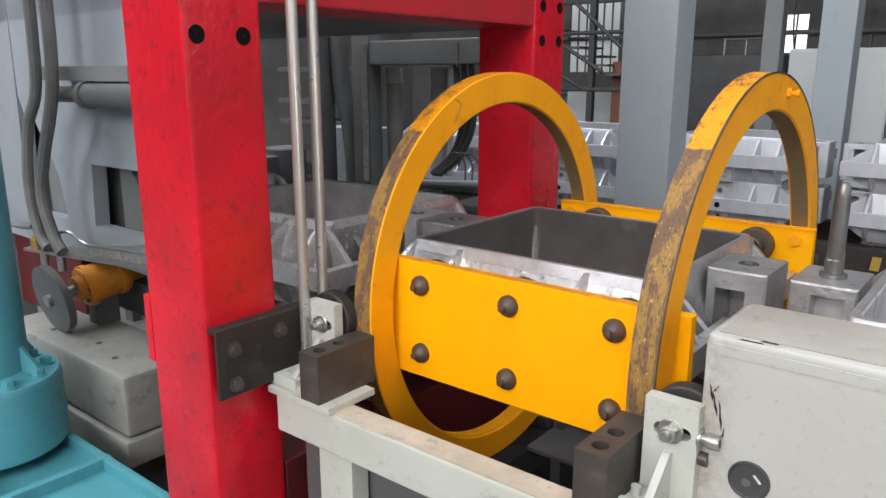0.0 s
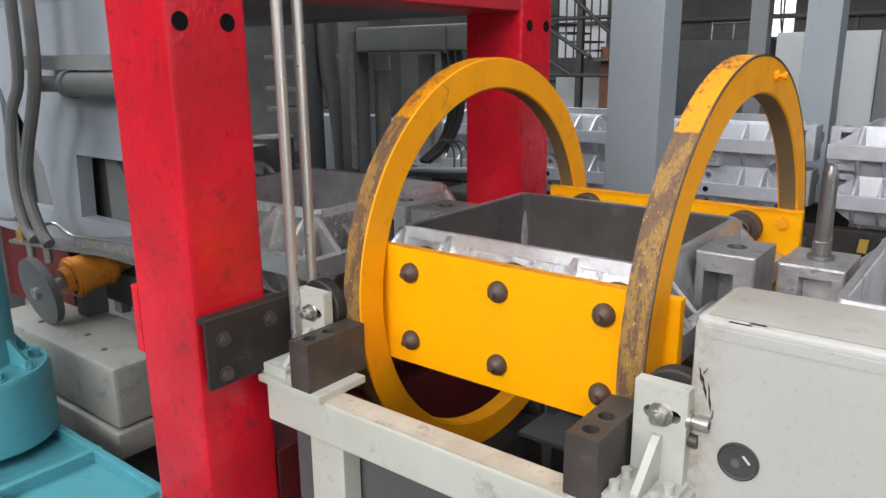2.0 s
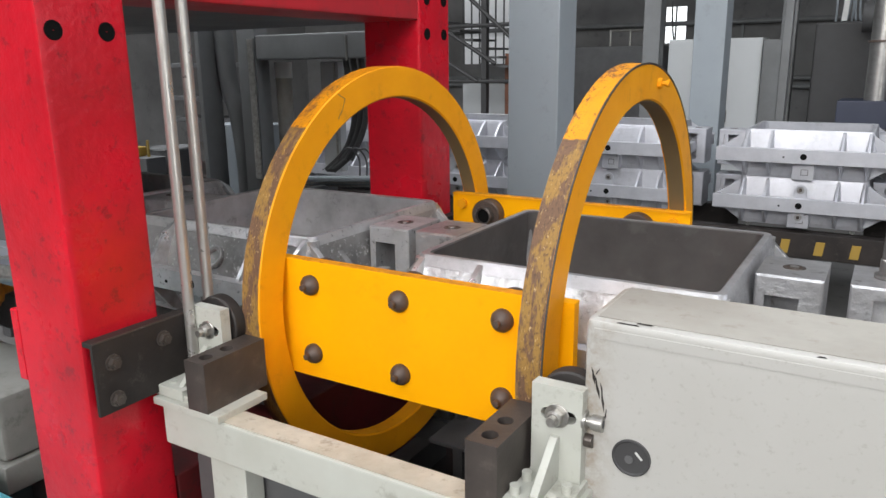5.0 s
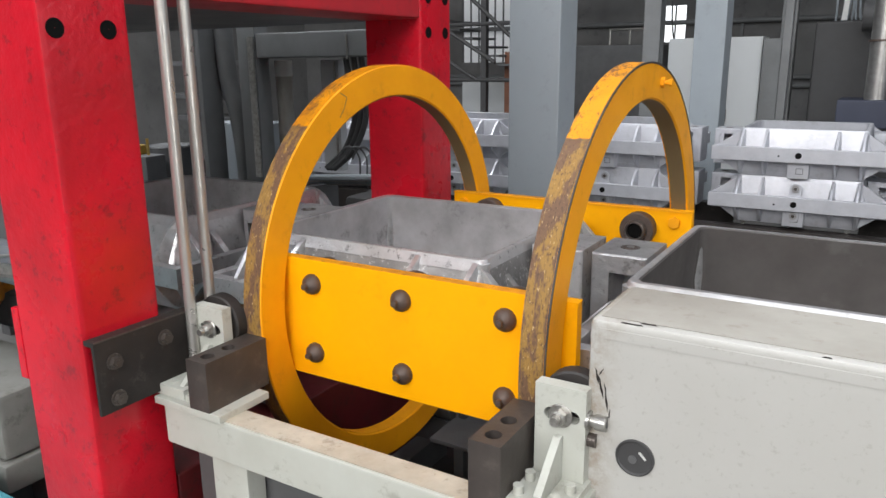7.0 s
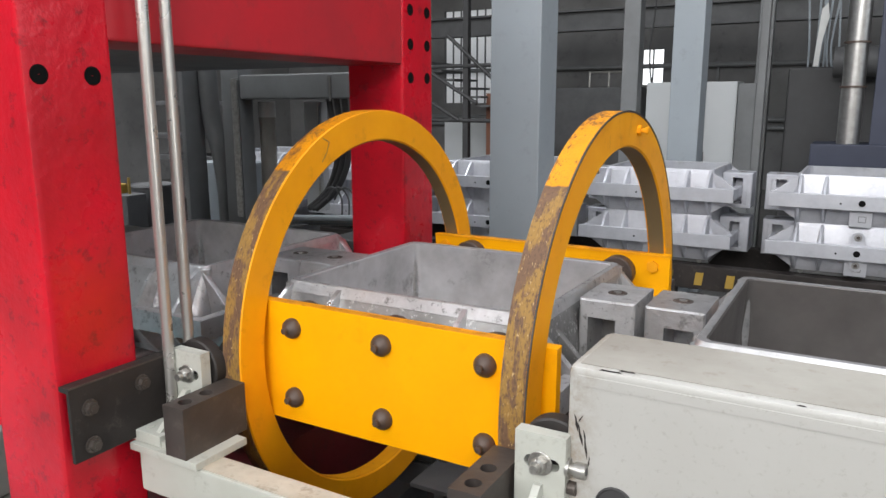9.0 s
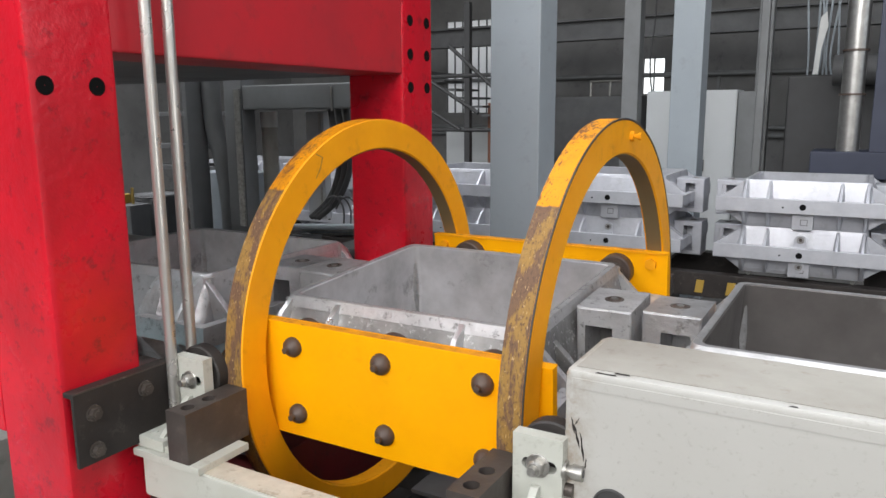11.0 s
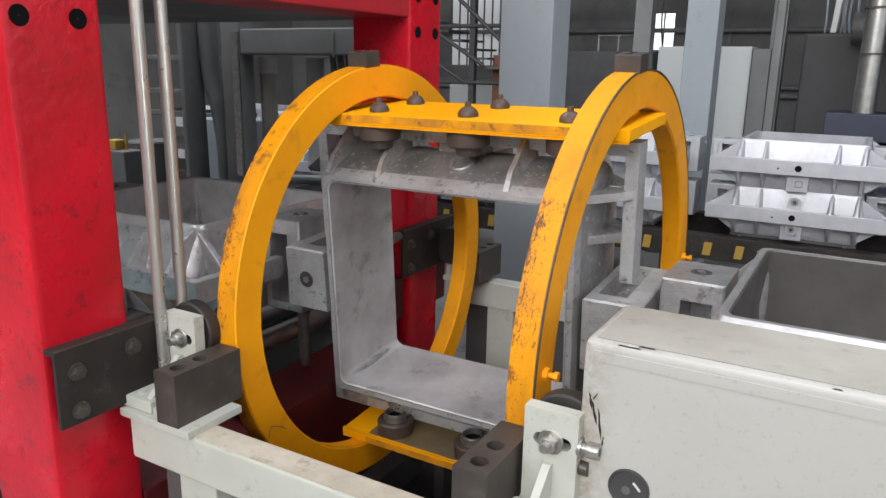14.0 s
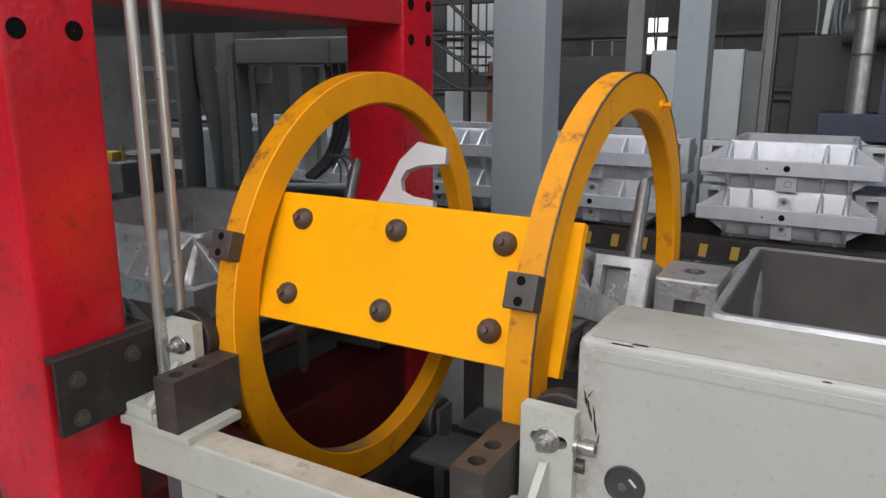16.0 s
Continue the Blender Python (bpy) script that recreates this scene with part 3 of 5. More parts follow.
def build_flask(name, label, pale=False, group="", pins=True):
    al = ALU_PALE if pale else ALU
    f = thing(name, label, "moulding flask", group=group)
    H = 0.149 if pale else 0.163
    lt = 0.118 if pale else 0.156   # half height of the end lugs
    mid = 0.372 if pale else 0.415   # how far the walls lean out at half height
    hx = 0.357 if pale else 0.392   # half length of the box at its rims
    rh = 0.043 if pale else 0.034
    # outside skin: thin rims, sloping out to the middle
    bm = B()
    loft(bm, [rounded(hx + e, w, c, z) for e, w, c, z in ((-0.017, 0.330, 0.022, -H), (0, 0.347, 0.028, -H), (0.002, 0.349, 0.028, -H + 0.003),
              (0.027, mid, 0.03, -0.03), (0.027, mid, 0.03, 0.03), (0.002, 0.349, 0.028, H - 0.003), (0, 0.347, 0.028, H), (-0.017, 0.330, 0.022, H))])
    part("outer_wall", bm, al, f, "bright cast aluminium outside")
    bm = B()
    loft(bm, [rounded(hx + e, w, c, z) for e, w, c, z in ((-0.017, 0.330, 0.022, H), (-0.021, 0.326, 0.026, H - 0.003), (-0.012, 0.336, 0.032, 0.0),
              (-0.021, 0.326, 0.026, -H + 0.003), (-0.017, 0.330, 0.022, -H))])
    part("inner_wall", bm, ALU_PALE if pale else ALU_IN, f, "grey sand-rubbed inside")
    if not pale:
        for cx in (-1, 1):
            # beads in brighter metal, added so the inner corners show a highlight
            for cy in (-1, 1):
                bm = B()
                rod(bm, (cx * (hx - 0.0105), cy * 0.3365, -H + 0.012), (cx * (hx - 0.0105), cy * 0.3365, H - 0.010), 0.022, 24)
                part("corner_bead", bm, ALU_EDGE, f, "bright rubbed bead that gives the inner corner its highlight")
    # machined band on the slope next to each rim
    for v in (-1, 1):
        bm = B()
        loft(bm, [rounded(hx + e, w, 0.028, v * z) for e, w, z in ((-0.014, 0.333, H + 0.0007), (0.0006, 0.3476, H + 0.0007), (0.0032, 0.3502, H - 0.003),
                  (0.0075, 0.350 + (mid - 0.349) * 0.235, H - 0.027), (0.0055, 0.349 + (mid - 0.349) * 0.235, H - 0.0275))])
        part("rim_edge", bm, al if pale else ALU_BAND, f, "rim rubbed bright")
    for s in (-1, 1):
        def ys(a, b):
            return sorted((s * a, s * b))
        # the long rail on which the rollers run, clear of the wall
        bm = B()
        box(bm, -0.505, 0.505, *ys(0.442, 0.478), -rh, rh, 0.0025)
        rail = part("rail", bm, al, f, "machined aluminium running rail")
        bm = B()
        rod(bm, (0, s * 0.4775, 0), (0, s * 0.4795, 0), 0.019, 20)
        part("hole", bm, VOID, rail)
        bm = B()
        rod(bm, (-0.11, s * 0.4775, -0.006), (-0.11, s * 0.4795, -0.006), 0.006, 10)
        part("small_hole", bm, VOID, rail)
        # ribs from rim over the rail
        for x in (-hx + 0.018, -0.20, 0.20, hx - 0.018):
            for v in (-1, 1):
                bm = B()
                wedge_rib(bm, [(s * 0.335, v * (H - 0.016), 0.013), (s * 0.354, v * (H - 0.006), 0.008), (s * 0.40, v * (H - 0.035), 0.007), (s * 0.468, v * 0.041, 0.007), (s * 0.468, v * 0.018, 0.009),
                               (s * (mid - 0.012), v * 0.0, 0.026)], x)
                part("rib", bm, al if pale else ALU_EDGE, f)
        if pale:
            # pad under the rail with a small raised frame, and a long ear with two bolted eyes
            bm = B()
            box(bm, -0.06, 0.06, *ys(0.36, 0.424), -H + 0.002, 0.02, 0.003)
            pad = part("middle_pad", bm, al, f)
            bm = B()
            for x0, x1, z0, z1 in ((-0.012, 0.03, -0.085, -0.081), (-0.012, 0.03, -0.119, -0.115), (-0.012, -0.008, -0.115, -0.085), (0.026, 0.03, -0.115, -0.085)):
                box(bm, x0, x1, *ys(0.4235, 0.4255), z0, z1)
            part("raised_frame", bm, GREY_DARK, pad)
            bm = B()
            ear = [(0.034 * math.cos(math.pi * k / 8), 0.092 + 0.034 * math.sin(math.pi * k / 8)) for k in range(9)]
            ear += [(-0.034 * math.cos(math.pi * k / 8), -0.082 - 0.034 * math.sin(math.pi * k / 8)) for k in range(9)]
            prism(bm, ear, "Y", *ys(0.43, 0.441), 0.002)
            ear_ob = part("ear", bm, al, f, "long rounded ear with two bolted eyes")
            for z in (0.092, -0.078):
                bm = B()
                lathe(bm, [(0, 0.013), (0.003, 0.014), (0.003, 0.021), (0, 0.022)], "Y", 20)
                bmesh.ops.transform(bm, matrix=pose(0, s * 0.4405, z, 0, 0, 0 if s > 0 else 180), verts=bm.verts)
                part("eye_ring", bm, STEEL, ear_ob)
                bm = B()
                rod(bm, (0, s * 0.4400, z), (0, s * 0.4425, z), 0.011, 14)
                part("eye", bm, BOLT_WORN, ear_ob)
        else:
            bm = B()
            box(bm, -0.075, 0.075, *ys(0.39, 0.446), -H + 0.002, 0.02, 0.003)
            pad = part("middle_pad", bm, al, f)
            bm = B()
            ear = [(0.032 * math.cos(math.pi * k / 8), -0.075 - 0.032 * math.sin(math.pi * k / 8)) for k in range(9)] + [(-0.032, -0.03), (0.032, -0.03)]
            prism(bm, ear, "Y", *ys(0.446, 0.466), 0.002)
            rod(bm, (0, s * 0.466, -0.075), (0, s * 0.474, -0.075), 0.014, 6)
            part("ear", bm, al, pad)
            # round vent boss over the rail
            bm = B()
            lathe(bm, [(0.0, 0.038), (0.014, 0.036), (0.017, 0.032), (0.014, 0.024), (0.006, 0.022), (0.006, 0.001)], "Z", 24, False)
            bmesh.ops.transform(bm, matrix=pose(0.03, s * 0.392, 0.068, -s * 58, 0, 0), verts=bm.verts)
            part("vent_boss", bm, al, f)
        # corner gussets outside the end walls
        for e in (-1, 1):
            for v in (-1, 1):
                bm = B()
                prism(bm, [(e * (hx - 0.002), v * (H - 0.016)), (e * 0.50, v * 0.033), (e * 0.50, v * 0.02), (e * (hx + 0.013), v * 0.0)], "Y", *ys(0.335, 0.357), 0.002)
                part("gusset", bm, al, f)
            # end bar that closes the frame of rails, with a bridge to the wall
            bm = B()
            box(bm, *sorted((e * 0.469, e * 0.505)), *ys(0.11, 0.444), -0.034, 0.034, 0.003)
            part("end_bar", bm, al, f)
            bm = B()
            prism(bm, [(e * (hx - 0.002), 0.118), (e * 0.475, 0.03), (e * 0.475, -0.03), (e * (hx - 0.002), -0.118)], "Y", *ys(0.222, 0.246), 0.002)
            part("bridge", bm, al, f)
    for e in (-1, 1):
        # hollow lug with the pin bush and a web in its middle
        th = 0.032 if pale else 0.05
        a, b = sorted((e * 0.415, e * 0.565))
        if pale:
            a, b = sorted((e * 0.375, e * 0.565))
        bm = B()
        ia, ib = sorted((e * 0.44, e * (0.565 - th)))
        window(bm, (a, b, -lt, lt), (ia, ib, 0.028 - lt, lt - th), -0.10, 0.10)
        lug = part("lug", bm, al, f, "hollow end lug with a bushed hole")
        bm = B()
        box(bm, ia + 0.001, ib - 0.001, 0.03, 0.05, 0.029 - lt, lt - th - 0.001)
        part("web", bm, al, lug)
        if pale:
            for s in (-1, 1):
                bm = B()
                box(bm, *sorted((e * 0.505, e * 0.532)), *sorted((s * 0.084, s * 0.0965)), 0.029 - lt, lt - th - 0.001)
                part("cheek", bm, al, lug)
        bm = B()
        o = e * 0.49
        lathe(bm, [(lt - 0.0005, 0.019), (lt + 0.0012, 0.0195), (lt + 0.0012, 0.026), (lt - 0.0005, 0.027)], "Z", 24)
        bmesh.ops.translate(bm, vec=(o, 0, 0), verts=bm.verts)
        part("bush", bm, BOLT_WORN, lug)
        bm = B()
        rod(bm, (o, 0, lt - 0.0015), (o, 0, lt + 0.0006), 0.019, 20)
        part("hole", bm, BOLT, lug)
        if pins:
            bm = B()
            rod(bm, (o, 0, lt), (o, 0, lt + 0.0035), 0.0115, 6)
            part("pin_end", bm, STEEL, lug)
            bm = B()
            lathe(bm, [(-0.157, 0.001), (-0.157, 0.032), (-0.166, 0.032), (-0.168, 0.0225), (-0.20, 0.0222), (-0.203, 0.0198), (PIN_TIP + 0.035, 0.0185),
                       (PIN_TIP + 0.018, 0.0165), (PIN_TIP + 0.002, 0.011), (PIN_TIP, 0.001)], "Z", 24, False)
            bmesh.ops.translate(bm, vec=(o, 0, 0), verts=bm.verts)
            part("guide_pin", bm, PIN, f, "turned grey steel guide pin")
    if pins:
        bm = B()
        prism(bm, HOOK, "Y", 0.417, 0.437)
        part("hook", bm, HOOK_STEEL, f, "bright steel hook plate with an open slot")
    return f


# hook outline: a plate with a slot open to one side, bolted outside the side wall and reaching past the lower rim
HOOK = [(-0.085, -0.02), (-0.08, -0.15), (-0.055, -0.21), (-0.03, -0.285), (0.014, -0.337), (0.10, -0.325), (0.105, -0.285), (0.03, -0.275),
        (-0.005, -0.26), (-0.015, -0.235), (-0.005, -0.208), (0.03, -0.195), (0.09, -0.19), (0.098, -0.16), (0.08, -0.02)]


# ---- bed, stop blocks and thrust rollers ----
def build_bed():
    bed = thing("machine_bed", "pale grey-green painted steel bed frame with dusty top", "machine frame")
    bm = B()
    box(bm, -0.42, 0.64, -0.845, -0.765, 0.665, 0.772, 0.006)
    part("front_beam", bm, BED, bed)
    bm = B()
    box(bm, -0.412, 0.634, -0.838, -0.772, 0.7725, 0.775)
    part("dust", bm, BED_TOP, bed, "brown dust and scuffed paint")
    for x in (-0.27, 0.55):
        bm = B()
        box(bm, x, x + 0.12, -0.835, -0.775, 0, 0.666, 0.005)
        part("leg", bm, BED, bed)
    # added sheet that keeps light from reaching under the drum
    bm = B()
    box(bm, -0.40, 0.62, -0.768, -0.760, 0.02, 0.664)
    part("apron", bm, DARK, bed, "dark sheet added under the front beam to block light")
    bm = B()
    box(bm, -0.42, 0.64, 0.765, 0.845, 0.62, 0.73, 0.006)
    part("rear_beam", bm, BED, bed)
    # its added counterpart at the rear, also blocking light
    bm = B()
    box(bm, -0.40, 0.62, 0.838, 0.846, 0.02, 0.62)
    part("apron", bm, DARK, bed, "dark sheet added under the rear beam to block light")
    for x in (-0.27, 0.45):
        bm = B()
        box(bm, x, x + 0.12, 0.775, 0.835, 0, 0.62, 0.005)
        part("leg", bm, BED, bed)
    for x0, x1 in ((-0.46, -0.205), (0.46, 0.67)):
        bm = B()
        box(bm, x0 + 0.02, x1, -0.855, -0.69, 0.773, 0.792, 0.002)
        part("seat_plate", bm, BED, bed)
    bm = B()
    box(bm, -0.478, -0.345, -0.84, -0.70, 0.7925, 0.822, 0.003)
    part("seat_plate", bm, BED, bed)
    return bed


def holed_block(bm, x0, x1, ys, z0, z1, holes, deep, n=20):
    """A block whose top has a round counterbore in each of the first cells along y."""
    bm.faces.new([bm.verts.new((x, y, z0)) for x, y in ((x0, ys[0]), (x0, ys[-1]), (x1, ys[-1]), (x1, ys[0]))])
    for i in range(len(ys) - 1):
        a, b = ys[i], ys[i + 1]
        C = [bm.verts.new((x, y, z1)) for x, y in ((x0, a), (x1, a), (x1, b), (x0, b))]
        if i >= len(holes):
            bm.faces.new(C)
            continue
        cy, r = holes[i]
        cx = (x0 + x1) / 2
        T = [bm.verts.new((cx + r * math.cos(2 * math.pi * (k + 0.5) / n - 3 * math.pi / 4), cy + r * math.sin(2 * math.pi * (k + 0.5) / n - 3 * math.pi / 4), z1))
             for k in range(n)]
        D = [bm.verts.new((v.co.x, v.co.y, z1 - deep)) for v in T]
        q = n // 4
        for j in range(4):
            bm.faces.new((C[j], C[(j + 1) % 4], *[T[(j * q + k) % n] for k in range(q, -1, -1)]))
        for k in range(n):
            bm.faces.new((T[k], T[(k + 1) % n], D[(k + 1) % n], D[k]))
        bm.faces.new(D)
    a, b = ys[0], ys[-1]
    for P in (((x0, a), (x1, a)), ((x1, a), (x1, b)), ((x1, b), (x0, b)), ((x0, b), (x0, a))):
        bm.faces.new([bm.verts.new((*p, z)) for p, z in ((P[0], z0), (P[1], z0), (P[1], z1), (P[0], z1))])
    bmesh.ops.remove_doubles(bm, verts=bm.verts, dist=0.0005)
    return bm


def build_stop(x):
    s = thing("stop_block", "black steel stop block with two counterbored holes on the bed", "stop block", x, -0.755, 0.792, group="stop blocks")
    bm = B()
    holed_block(bm, -0.034, 0.034, [-0.10, -0.029, 0.037, 0.10], 0, 0.128, [(-0.062, 0.017), (0.004, 0.017)], 0.05)
    part("block", bm, BLACK, s)
    return s


def build_thrust(x, e):
    """Thrust roller on a slotted bracket; e is the way out from the ring."""
    b = thing("thrust_roller_bracket", "pale painted slotted bracket with black thrust roller and adjusting bolt", "bracket", x, -0.705, 0.792,
              group="thrust roller brackets")
    bm = B()
    # upright plate with a slot
    w, h, s0, s1, zc, r = 0.052, 0.21, -0.02, 0.028, 0.151, 0.0125
    n = 8
    slot = [(s1 + r * math.sin(math.pi * i / n), zc + r * math.cos(math.pi * i / n)) for i in range(n + 1)]
    slot += [(s0 - r * math.sin(math.pi * i / n), zc - r * math.cos(math.pi * i / n)) for i in range(n + 1)]
    outer = [(w, h), (w, 0.0), (-w, 0.0), (-w, h)]
    faces = []
    for y in (-0.018, 0.012):
        O = [bm.verts.new((p[0], y, p[1])) for p in outer]
        S = [bm.verts.new((p[0], y, p[1])) for p in slot]
        m = n + 1
        faces.append((O, S))
        bm.faces.new((O[0], O[1], *S[:m][::-1]))
        bm.faces.new((O[1], O[2], S[m], S[m - 1]))
        bm.faces.new((O[2], O[3], *S[m:][::-1]))
        bm.faces.new((O[3], O[0], S[0], S[-1]))
    (O1, S1), (O2, S2) = faces
    for P, Q in ((O1, O2), (S1, S2)):
        for i in range(len(P)):
            bm.faces.new((P[i], P[(i + 1) % len(P)], Q[(i + 1) % len(P)], Q[i]))
    bmesh.ops.recalc_face_normals(bm, faces=bm.faces)
    part("slotted_plate", bm, BED, b)
    bm = B()
    box(bm, -0.06, 0.06, -0.13, 0.03, -0.002, 0.016, 0.002)
    part("foot", bm, BED, b)
    bm = B()
    prism(bm, [(-0.12, 0.016), (-0.018, 0.016), (-0.018, 0.11), (-0.03, 0.11), (-0.12, 0.03)], "X", -0.008, 0.008, 0.001)
    part("gusset", bm, BED, b)
    for px, py in ((-0.045, -0.05), (0.04, -0.055), (0.03, -0.105), (-0.045, -0.105)):
        bm = B()
        rod(bm, (px, py, 0.016), (px, py, 0.034), 0.0105, 14)
        part("foot_screw", bm, BED, b)
    bm = B()
    lathe(bm, [(0.016, 0.001), (0.016, 0.07), (0.02, 0.074), (0.05, 0.074), (0.054, 0.07), (0.054, 0.001)], "Y", 40, False)
    bmesh.ops.translate(bm, vec=(e * 0.012, 0.006, zc + 0.002), verts=bm.verts)
    part("roller", bm, ROLLER, b, "black thrust roller")
    bm = B()
    lathe(bm, [(-0.018, 0.001), (-0.018, 0.0245), (-0.021, 0.0245), (-0.0222, 0.023), (-0.0222, 0.001)], "Y", 24, False)
    bmesh.ops.translate(bm, vec=(0.002, 0, zc), verts=bm.verts)
    part("washer", bm, ZINC, b)
    bm = B()
    rod(bm, (0.002, -0.022, zc), (0.002, -0.035, zc), 0.0165, 6)
    rod(bm, (0.002, -0.035, zc), (0.002, -0.041, zc), 0.0155, 20, 0.013)
    nut = part("nut", bm, ZINC, b)
    bm = B()
    rod(bm, (0.002, -0.041, zc), (0.002, -0.053, zc), 0.0095, 16)
    part("stud", bm, ZINC, nut)
    bm = B()
    rod(bm, (e * 0.05, 0, zc - 0.005), (e * 0.057, 0, zc - 0.005), 0.02, 20)
    rod(bm, (e * 0.057, 0, zc - 0.005), (e * 0.066, 0, zc - 0.005), 0.011, 14)
    rod(bm, (e * 0.066, 0, zc - 0.005), (e * 0.088, 0, zc - 0.005), 0.0155, 20)
    bolt = part("adjusting_bolt", bm, ZINC, b)
    bm = B()
    rod(bm, (e * 0.0875, 0, zc - 0.005), (e * 0.0886, 0, zc - 0.005), 0.009, 6)
    part("socket", bm, DARK, bolt)
    bm = B()
    rod(bm, (e * 0.05, 0.004, zc - 0.047), (e * 0.068, 0.004, zc - 0.047), 0.014, 20)
    part("lower_bolt", bm, BOLT_WORN, b)
    return b


def build_side_cabinet():
    c = thing("conveyor_cabinet", "pale grey enamelled steel box housing beside the flask line", "machine housing")
    bm = B()
    box(bm, 0.642, 3.2, -0.70, -0.462, 0.02, 1.143, 0.016)
    part("housing", bm, CAB, c)
    bm = B()
    box(bm, 0.662, 3.18, -0.684, -0.478, 1.1432, 1.1445)
    part("dust", bm, CAB_TOP, c, "brown dust on the top sheet")
    bm = B()
    box(bm, 0.66, 3.19, -0.7014, -0.699, 1.106, 1.126, 0.0007)
    part("folded_lip", bm, CAB, c)
    for x0, x1, y, z in ((0.70, 0.742, -0.6925, 1.1405), (0.735, 0.765, -0.687, 1.1435), (1.03, 1.045, -0.6925, 1.1405), (1.27, 1.29, -0.6925, 1.1405)):
        bm = B()
        prism(bm, [(x0, -0.0009), (x1, -0.0006), (x1 - 0.004, 0.0012), ((x0 + x1) / 2, 0.0006), (x0 + 0.006, 0.0014)], "Y", y - 0.0011, y + 0.0011)
        bmesh.ops.translate(bm, vec=(0, 0, z), verts=bm.verts)
        part("scratch", bm, IRON, c, "chipped paint")
    for x, z in ((0.743, 0.882), (1.13, 0.80), (1.9, 0.88)):
        bm = B()
        lathe(bm, [(-0.7005, 0.001), (-0.7005, 0.037), (-0.7035, 0.037), (-0.7045, 0.034), (-0.702, 0.0315), (-0.7015, 0.001)], "Y", 32, False)
        bmesh.ops.translate(bm, vec=(x, 0, z), verts=bm.verts)
        plug = part("plug", bm, RUBBER, c, "black rubber plug in a round hole")
        bm = B()
        rod(bm, (x - 0.004, -0.7012, z - 0.004), (x - 0.004, -0.7045, z - 0.004), 0.008, 20)
        part("screw", bm, DARK, plug)
        bm = B()
        prism(bm, [(x + 0.006, z + 0.012), (x + 0.009, z + 0.015), (x + 0.022, z + 0.002), (x + 0.019, z - 0.001)], "Y", -0.7028, -0.7016)
        part("mark", bm, WHITE, plug, "small white mark")
    # torn paint beside the adjusting bolt
    for k, (x, z, w, l, a) in enumerate(((0.663, 1.030, 0.004, 0.034, -12), (0.671, 1.010, 0.0045, 0.05, -14), (0.682, 0.990, 0.004, 0.060, -8), (0.671, 1.040, 0.0025, 0.018, 30), (0.690, 0.958, 0.003, 0.022, 4))):
        bm = B()
        prism(bm, [(-w * 0.3, l / 2), (w * 0.5, l * 0.3), (w * 0.25, 0.05 * l), (w * 0.6, -l * 0.2), (0, -l / 2), (-w * 0.6, -l * 0.1), (-w * 0.2, l * 0.2)], "Y", -0.7008, -0.6995)
        bmesh.ops.transform(bm, matrix=pose(x, 0, z, 0, a, 0), verts=bm.verts)
        part("scar", bm, IRON, c, "dark torn paint")
    return c


